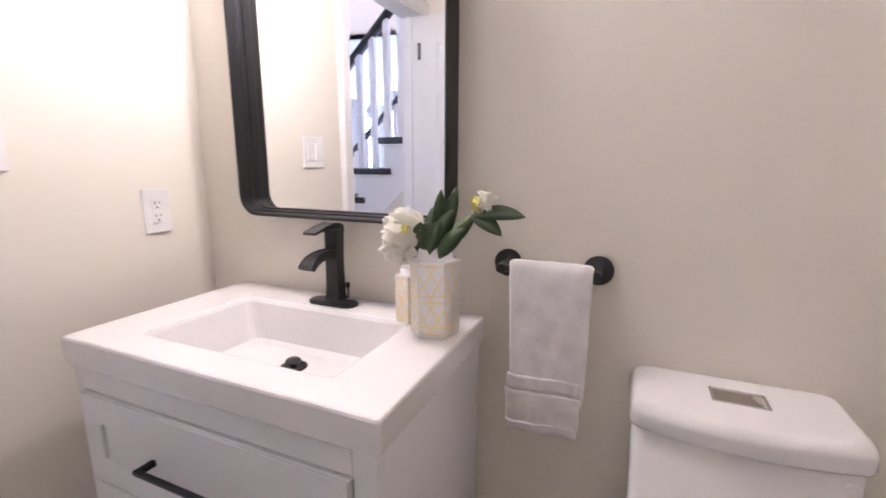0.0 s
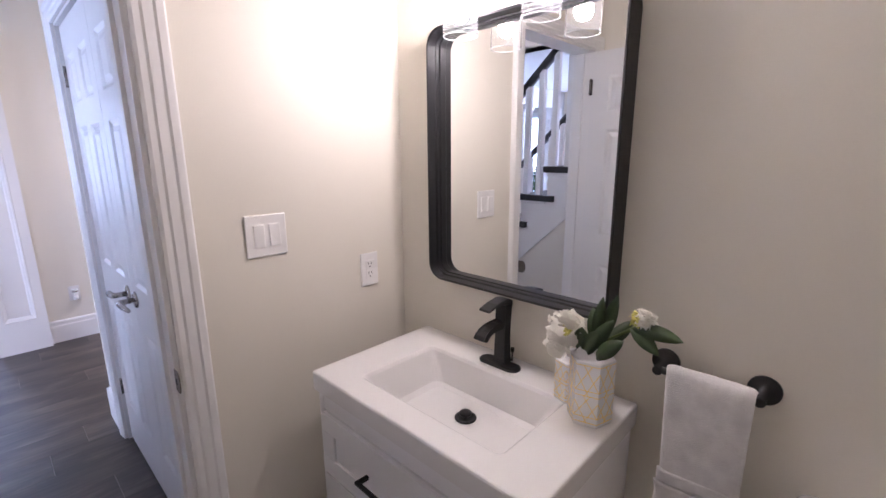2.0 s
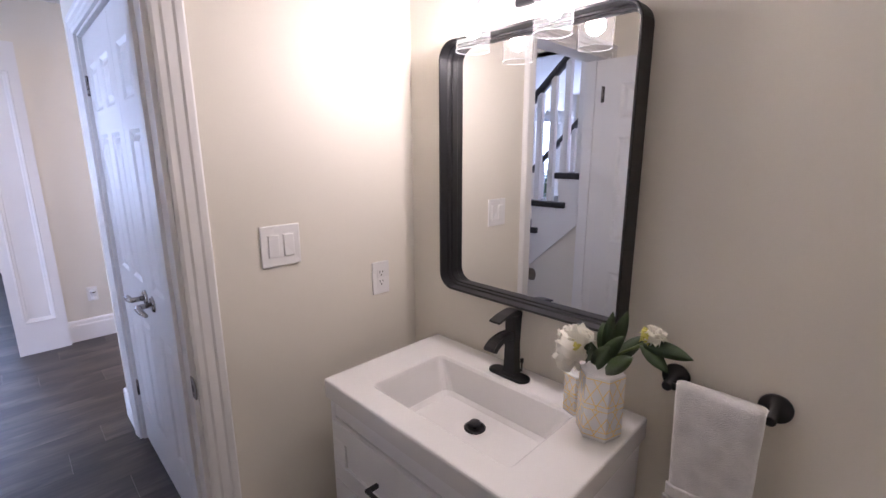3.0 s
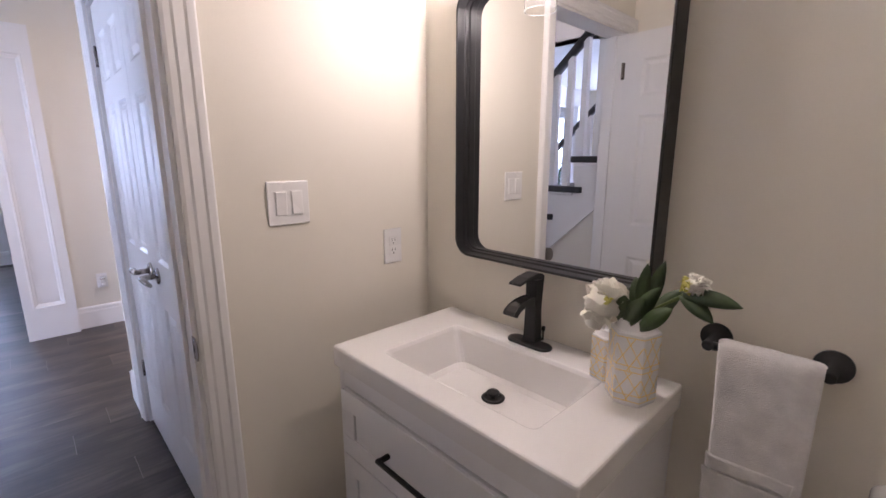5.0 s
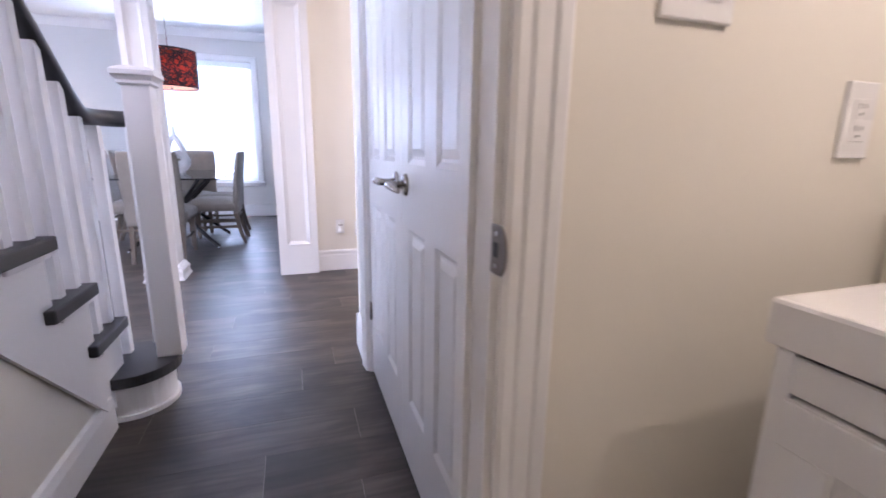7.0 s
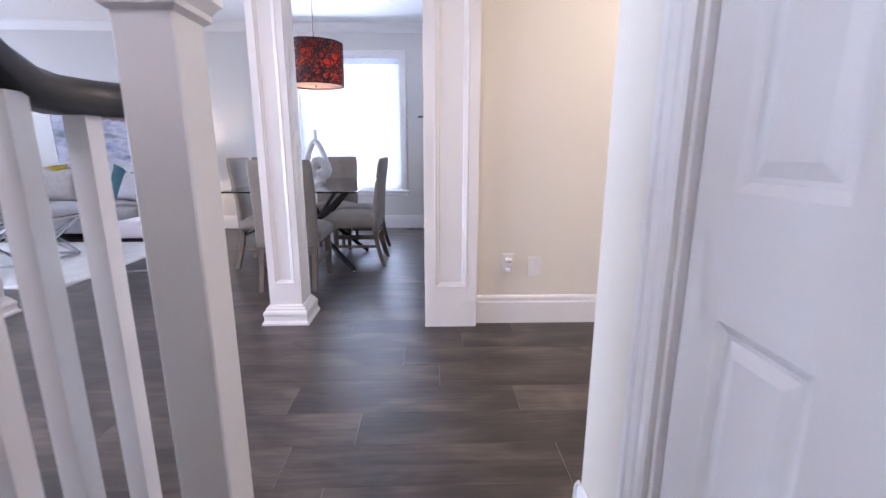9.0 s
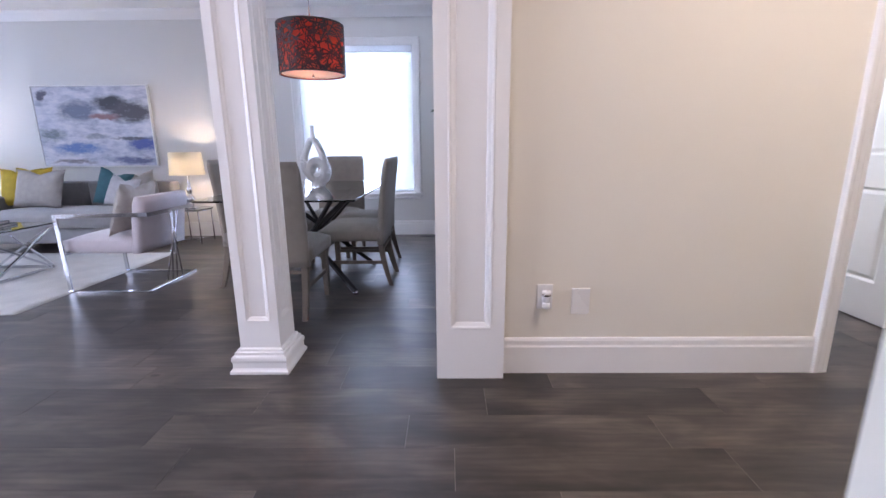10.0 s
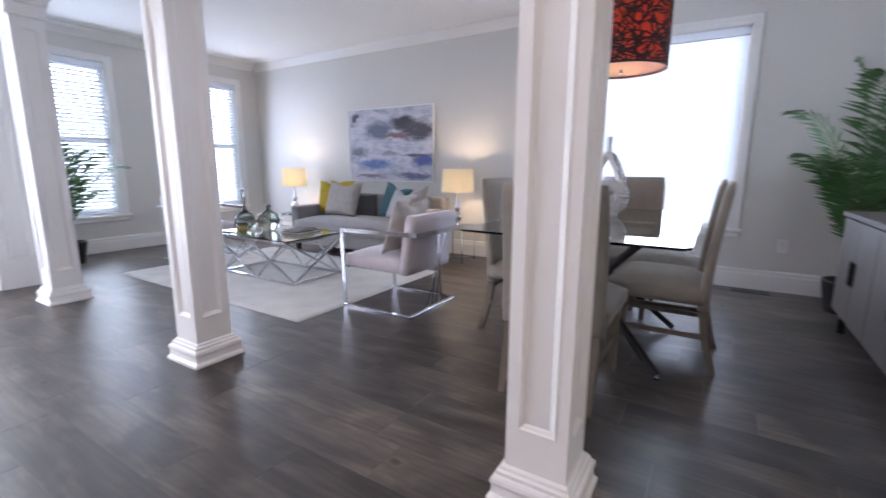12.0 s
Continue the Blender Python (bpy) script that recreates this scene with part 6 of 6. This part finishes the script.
def pillow(name, x, y, z, w, h, t, mat, rx, ry, rz, label):
    """A scatter cushion standing on its edge, with a dent in its upper edge."""
    ob = new(name)
    ob.matrix_basis = pose(x, y, z, rx, ry, rz)
    tagged(ob, label, "cushion", "scatter cushions")
    bm = bm_new()
    n = 14
    sheets = []
    for s in (1, -1):
        grid = []
        for j in range(n + 1):
            row = []
            for i in range(n + 1):
                u, v = i / n * 2 - 1, j / n * 2 - 1
                px = u * w / 2 * (1 - 0.09 * (1 - v * v) * (u * u))
                pz = v * h / 2 * (1 - 0.09 * (1 - u * u) * (v * v))
                if v > 0:
                    pz -= 0.10 * h * v * math.exp(-(u / 0.32) ** 2)
                fat = t / 2 * ((1 - u * u) * (1 - v * v)) ** 0.42
                row.append(bm.verts.new((px, s * fat + 0.006 * noise.noise((u * 3, v * 3, s)), pz + h / 2)))
            grid.append(row)
        for a, b in zip(grid, grid[1:]):
            for i in range(n):
                bm.faces.new((a[i], a[i + 1], b[i + 1], b[i])).smooth = True
    bmesh.ops.remove_doubles(bm, verts=bm.verts, dist=0.002)
    part("cover", bm, mat, ob)
    return ob


# sofa
so = thing("sofa", -7.28, -4.465, 0, "grey upholstered sofa with low arms against the living room wall", "sofa")
SW = 0.94
bm = bm_new()
box(bm, -0.44, 0.43, -SW, SW, 0.10, 0.27, 0.02, 2)
part("base", bm, FABRIC_GREY, so)
bm = bm_new()
cushion_box(bm, -0.22, 0.45, -SW + 0.14, SW - 0.14, 0.27, 0.42, 0.03, 0.04, 12)
part("seat_cushion", bm, FABRIC_GREY, so, "long grey bench seat cushion")
bm = bm_new()
box(bm, -0.46, -0.28, -SW, SW, 0.27, 0.70, 0.03, 3)
part("back_frame", bm, FABRIC_DARK, so)
for s in (-1, 1):
    bm = bm_new()
    box(bm, -0.44, 0.40, s * SW - (0.15 if s > 0 else 0), s * SW + (0.15 if s < 0 else 0), 0.27, 0.565, 0.03, 3)
    part("arm", bm, FABRIC_DARK, so, "low squared arm")
    bm = bm_new()
    box(bm, -0.29, -0.17, s * 0.40 - 0.385, s * 0.40 + 0.385, 0.42, 0.715, 0.03, 3)
    part("back_cushion", bm, FABRIC_DARK, so, "charcoal back cushion")
for sx in (-0.38, 0.36):
    for s in (-1, 1):
        bm = bm_new()
        box(bm, sx - 0.025, sx + 0.025, s * 0.86 - 0.025, s * 0.86 + 0.025, 0, 0.10, 0.003)
        part("leg", bm, DARK_METAL, so)

SZ = 0.445
pillow("cushion", -7.30, -5.12, SZ, 0.44, 0.44, 0.15, MUSTARD, -14, 0, 100, "mustard yellow velvet cushion on the sofa")
pillow("cushion", -7.16, -4.82, SZ, 0.62, 0.44, 0.15, CUSHION, -18, 0, 84, "oatmeal linen cushion with a dented top")
pillow("cushion", -7.34, -5.02, SZ + 0.01, 0.42, 0.44, 0.13, MUSTARD, -14, 0, 92, "mustard cushion half hidden behind another")
pillow("cushion", -7.26, -4.08, SZ, 0.42, 0.42, 0.14, TEAL, -14, 12, 84, "dark teal cushion on the sofa")
pillow("cushion", -7.14, -3.90, SZ, 0.40, 0.36, 0.14, CUSHION_W, -22, 8, 76, "pale grey cushion leaning on the sofa")
pillow("cushion", -7.24, -3.72, SZ, 0.42, 0.40, 0.14, CUSHION, -16, -8, 70, "oatmeal cushion in the sofa corner")


# armchair
def armchair(x, y, rz, label):
    """Faces -y of its own."""
    ob = thing("armchair", x, y, 0, label, "armchair", "chrome-framed armchairs", rz)
    bm = bm_new()
    cushion_box(bm, -0.265, 0.265, -0.33, 0.24, 0.30, 0.415, 0.018, 0.025)
    part("seat", bm, FABRIC_LILAC, ob, "thick pale mauve seat")
    bm = bm_new()
    rings = []
    for i in range(9):
        t = i / 8
        z = 0.30 + 0.425 * t
        yb = 0.225 + 0.060 * t + (0.014 if i > 5 else 0.0)
        th = 0.088 if i < 6 else (0.100 if i == 6 else (0.104 if i == 7 else 0.070))
        e = 0.02
        rings.append([(-0.285 + e, yb - th / 2, z), (0.285 - e, yb - th / 2, z), (0.285, yb - th / 2 + e, z), (0.285, yb + th / 2 - e, z), (0.285 - e, yb + th / 2, z), (-0.285 + e, yb + th / 2, z), (-0.285, yb + th / 2 - e, z), (-0.285, yb - th / 2 + e, z)])
    loft(bm, rings)
    part("backrest", bm, FABRIC_LILAC, ob, "padded pale mauve backrest")
    for s in (-1, 1):
        bm = bm_new()
        bar(bm, (s * 0.305, -0.33, 0.588), (s * 0.305, 0.37, 0.600), 0.012, 0.03, 0.001)
        part("armrest", bm, CHROME, ob, "flat chrome armrest bar")
        bm = bm_new()
        bar(bm, (s * 0.305, -0.31, 0.0), (s * 0.305, -0.325, 0.60), 0.012, 0.03, 0.001)
        part("front_leg", bm, CHROME, ob)
        bm = bm_new()
        bar(bm, (s * 0.305, -0.325, 0.008), (s * 0.305, 0.31, 0.008), 0.03, 0.014, 0.001)
        part("floor_bar", bm, CHROME, ob)
    bm = bm_new()
    bar(bm, (-0.305, 0.30, 0.008), (0.305, 0.30, 0.008), 0.03, 0.014, 0.001)
    part("floor_bar", bm, CHROME, ob)
    bm = bm_new()
    bar(bm, (-0.305, 0.36, 0.597), (0.305, 0.36, 0.597), 0.012, 0.03, 0.001)
    part("back_bar", bm, CHROME, ob)
    bm = bm_new()
    bar(bm, (-0.305, -0.30, 0.305), (0.305, -0.30, 0.305), 0.012, 0.024, 0.001)
    part("seat_bar", bm, CHROME, ob)
    for x0, x1 in ((0.02, 0.10), (0.10, 0.02), (-0.12, 0.13), (-0.04, 0.06)):
        bm = bm_new()
        tube(bm, [(x0, 0.302, 0.012), (x1 - 0.10, 0.358, 0.592)], 0.006, 8)
        part("strut", bm, CHROME, ob)
    return ob


ac = armchair(-5.81, -2.81, 0, "pale mauve armchair in a flat chrome frame at the rug's edge")
a2 = copy_thing(ac, pose(-5.95, -5.78, 0, 0, 0, 180))
tagged(a2, "pale mauve chrome armchair near the living room windows")
pillow("cushion", -5.765, -2.795, 0.428, 0.46, 0.42, 0.14, CUSHION, -20, 0, 4, "oatmeal cushion with a dented top on the armchair")


# end tables and lamps
def end_table(x, y, label):
    ob = thing("end_table", x, y, 0, label, "side table", "end tables beside the sofa")
    bm = bm_new()
    lathe(bm, [(0.215, 0.388), (0.220, 0.390), (0.220, 0.396), (0.215, 0.398)], n=40)
    part("tabletop", bm, GLASS_T, ob, "round clear glass top").visible_shadow = False
    bm = bm_new()
    tube(bm, [(0.21 * math.cos(a), 0.21 * math.sin(a), 0.382) for a in [2 * math.pi * i / 40 for i in range(40)]], 0.006, 8, closed=True)
    part("hoop", bm, CHROME, ob)
    for k in range(4):
        a = radians(45 + 90 * k)
        bm = bm_new()
        tube(bm, [(0.205 * math.cos(a), 0.205 * math.sin(a), 0.0), (0.205 * math.cos(a), 0.205 * math.sin(a), 0.382)], 0.007, 8)
        part("leg", bm, CHROME, ob)
    for k in range(2):
        a = radians(45 + 90 * k)
        bm = bm_new()
        tube(bm, [(0.205 * math.cos(a), 0.205 * math.sin(a), 0.02 + 0.012 * k), (-0.205 * math.cos(a), -0.205 * math.sin(a), 0.02 + 0.012 * k)], 0.006, 8)
        part("cross_bar", bm, CHROME, ob)
    return ob


def table_lamp(x, y, z):
    ob = thing("table_lamp", x, y, z, "lit table lamp with a stacked chrome base and cream drum shade", "table lamp", "lamps beside the sofa")
    bm = bm_new()
    lathe(bm, [(0.075, 0.0), (0.075, 0.010), (0.06, 0.018), (0.025, 0.03), (0.018, 0.045), (0.035, 0.06), (0.052, 0.09), (0.050, 0.12), (0.028, 0.15), (0.017, 0.16), (0.024, 0.175), (0.034, 0.20), (0.032, 0.22), (0.018, 0.25), (0.012, 0.30), (0.010, 0.38)], n=32)
    part("base", bm, CHROME, ob, "chrome stacked-ball base")
    bm = bm_new()
    loft(bm, [circle((0, 0, zz), r, 48) for r, zz in ((0.184, 0.385), (0.168, 0.640), (0.166, 0.640), (0.182, 0.385))], caps=False)
    part("shade", bm, SHADE_CREAM, ob, "glowing cream fabric drum shade")
    bm = bm_new()
    lathe(bm, [(0.008, 0.38), (0.018, 0.41), (0.03, 0.45), (0.024, 0.485), (0.004, 0.50)], n=16)
    part("bulb", bm, BULB, ob).visible_shadow = False
    return ob


for y in (-3.24, -5.97):
    end_table(-7.435, y, "round glass end table with thin chrome legs beside the sofa")
    table_lamp(-7.435, y, 0.398)

# painting
pa = thing("painting", BX, -4.470, 0.872, "abstract seascape painting in blue, grey and white", "painting")
bm = bm_new()
box(bm, 0.002, 0.034, -0.685, 0.685, 0.012, 0.932)
part("canvas", bm, CANVAS, pa)
bm = bm_new()
sweep_frame(bm, -0.688, 0.688, 0.009, 0.935, [(0.0, 0.002), (0.0, 0.040), (0.011, 0.040), (0.011, 0.002)], plane_x(0, 1))
part("frame", bm, TRIM, pa, "thin white frame")

# unseen recessed ceiling lights in the foyer, added to house the two spots
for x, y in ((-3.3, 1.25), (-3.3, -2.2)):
    rl = thing("recessed_light", x, y, CEILING, "assumed white recessed ceiling light out of view, lit", "ceiling light", "recessed lights")
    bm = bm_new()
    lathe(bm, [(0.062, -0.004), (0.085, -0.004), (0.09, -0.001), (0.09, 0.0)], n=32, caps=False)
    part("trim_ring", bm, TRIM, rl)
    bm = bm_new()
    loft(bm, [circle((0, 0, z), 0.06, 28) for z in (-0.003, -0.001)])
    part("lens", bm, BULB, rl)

# ---- floor planks ----
fl_bm = bm_new()
for b in ((BX - 0.18, 1.12, -7.345, 3.52, -0.06, -0.0012),):
    box(fl_bm, *b)
floor = solid("floor", fl_bm, SUBFLOOR, "dark grey-brown wood plank floor", "floor", kind="structure")
PW, PL = 0.2035, 0.962
ORIGIN = -4.12
KNOWN = {-1: 0.35, 0: 0.037, 1: -0.28, 2: -0.10, 3: 0.23, 4: 0.54}
rng = random.Random(21)


def plank_mesh(w, l):
    bm = bm_new()
    e, f, g = 0.00008, 0.0009, 0.0003
    a = [(e, f), (w - e, f), (w - e, l - f), (e, l - f)]
    b = [(e + g, f + g), (w - e - g, f + g), (w - e - g, l - f - g), (e + g, l - f - g)]
    loft(bm, [[(x, y, -0.010) for x, y in a], [(x, y, -0.0005) for x, y in a], [(x, y, 0.0) for x, y in b]], smooth=False)
    bmesh.ops.recalc_face_normals(bm, faces=bm.faces)
    me = bpy.data.meshes.new("plank")
    bm.to_mesh(me)
    bm.free()
    me.materials.append(PLANK)
    return me


MESHES = {}
for k in range(-18, 25):
    x0 = ORIGIN + PW * k
    off = KNOWN.get(k, rng.uniform(0, PL)) - 0.11
    for j in range(-9, 6):
        lo, hi = max(off + PL * j, BY - 0.1), min(off + PL * (j + 1), 3.46)
        if hi - lo < 0.02:
            continue
        key = round(hi - lo, 3)
        if key not in MESHES:
            MESHES[key] = plank_mesh(PW, hi - lo)
        ob = new("plank", MESHES[key])
        ob.location = (x0, lo, 0)
        ob.parent = floor
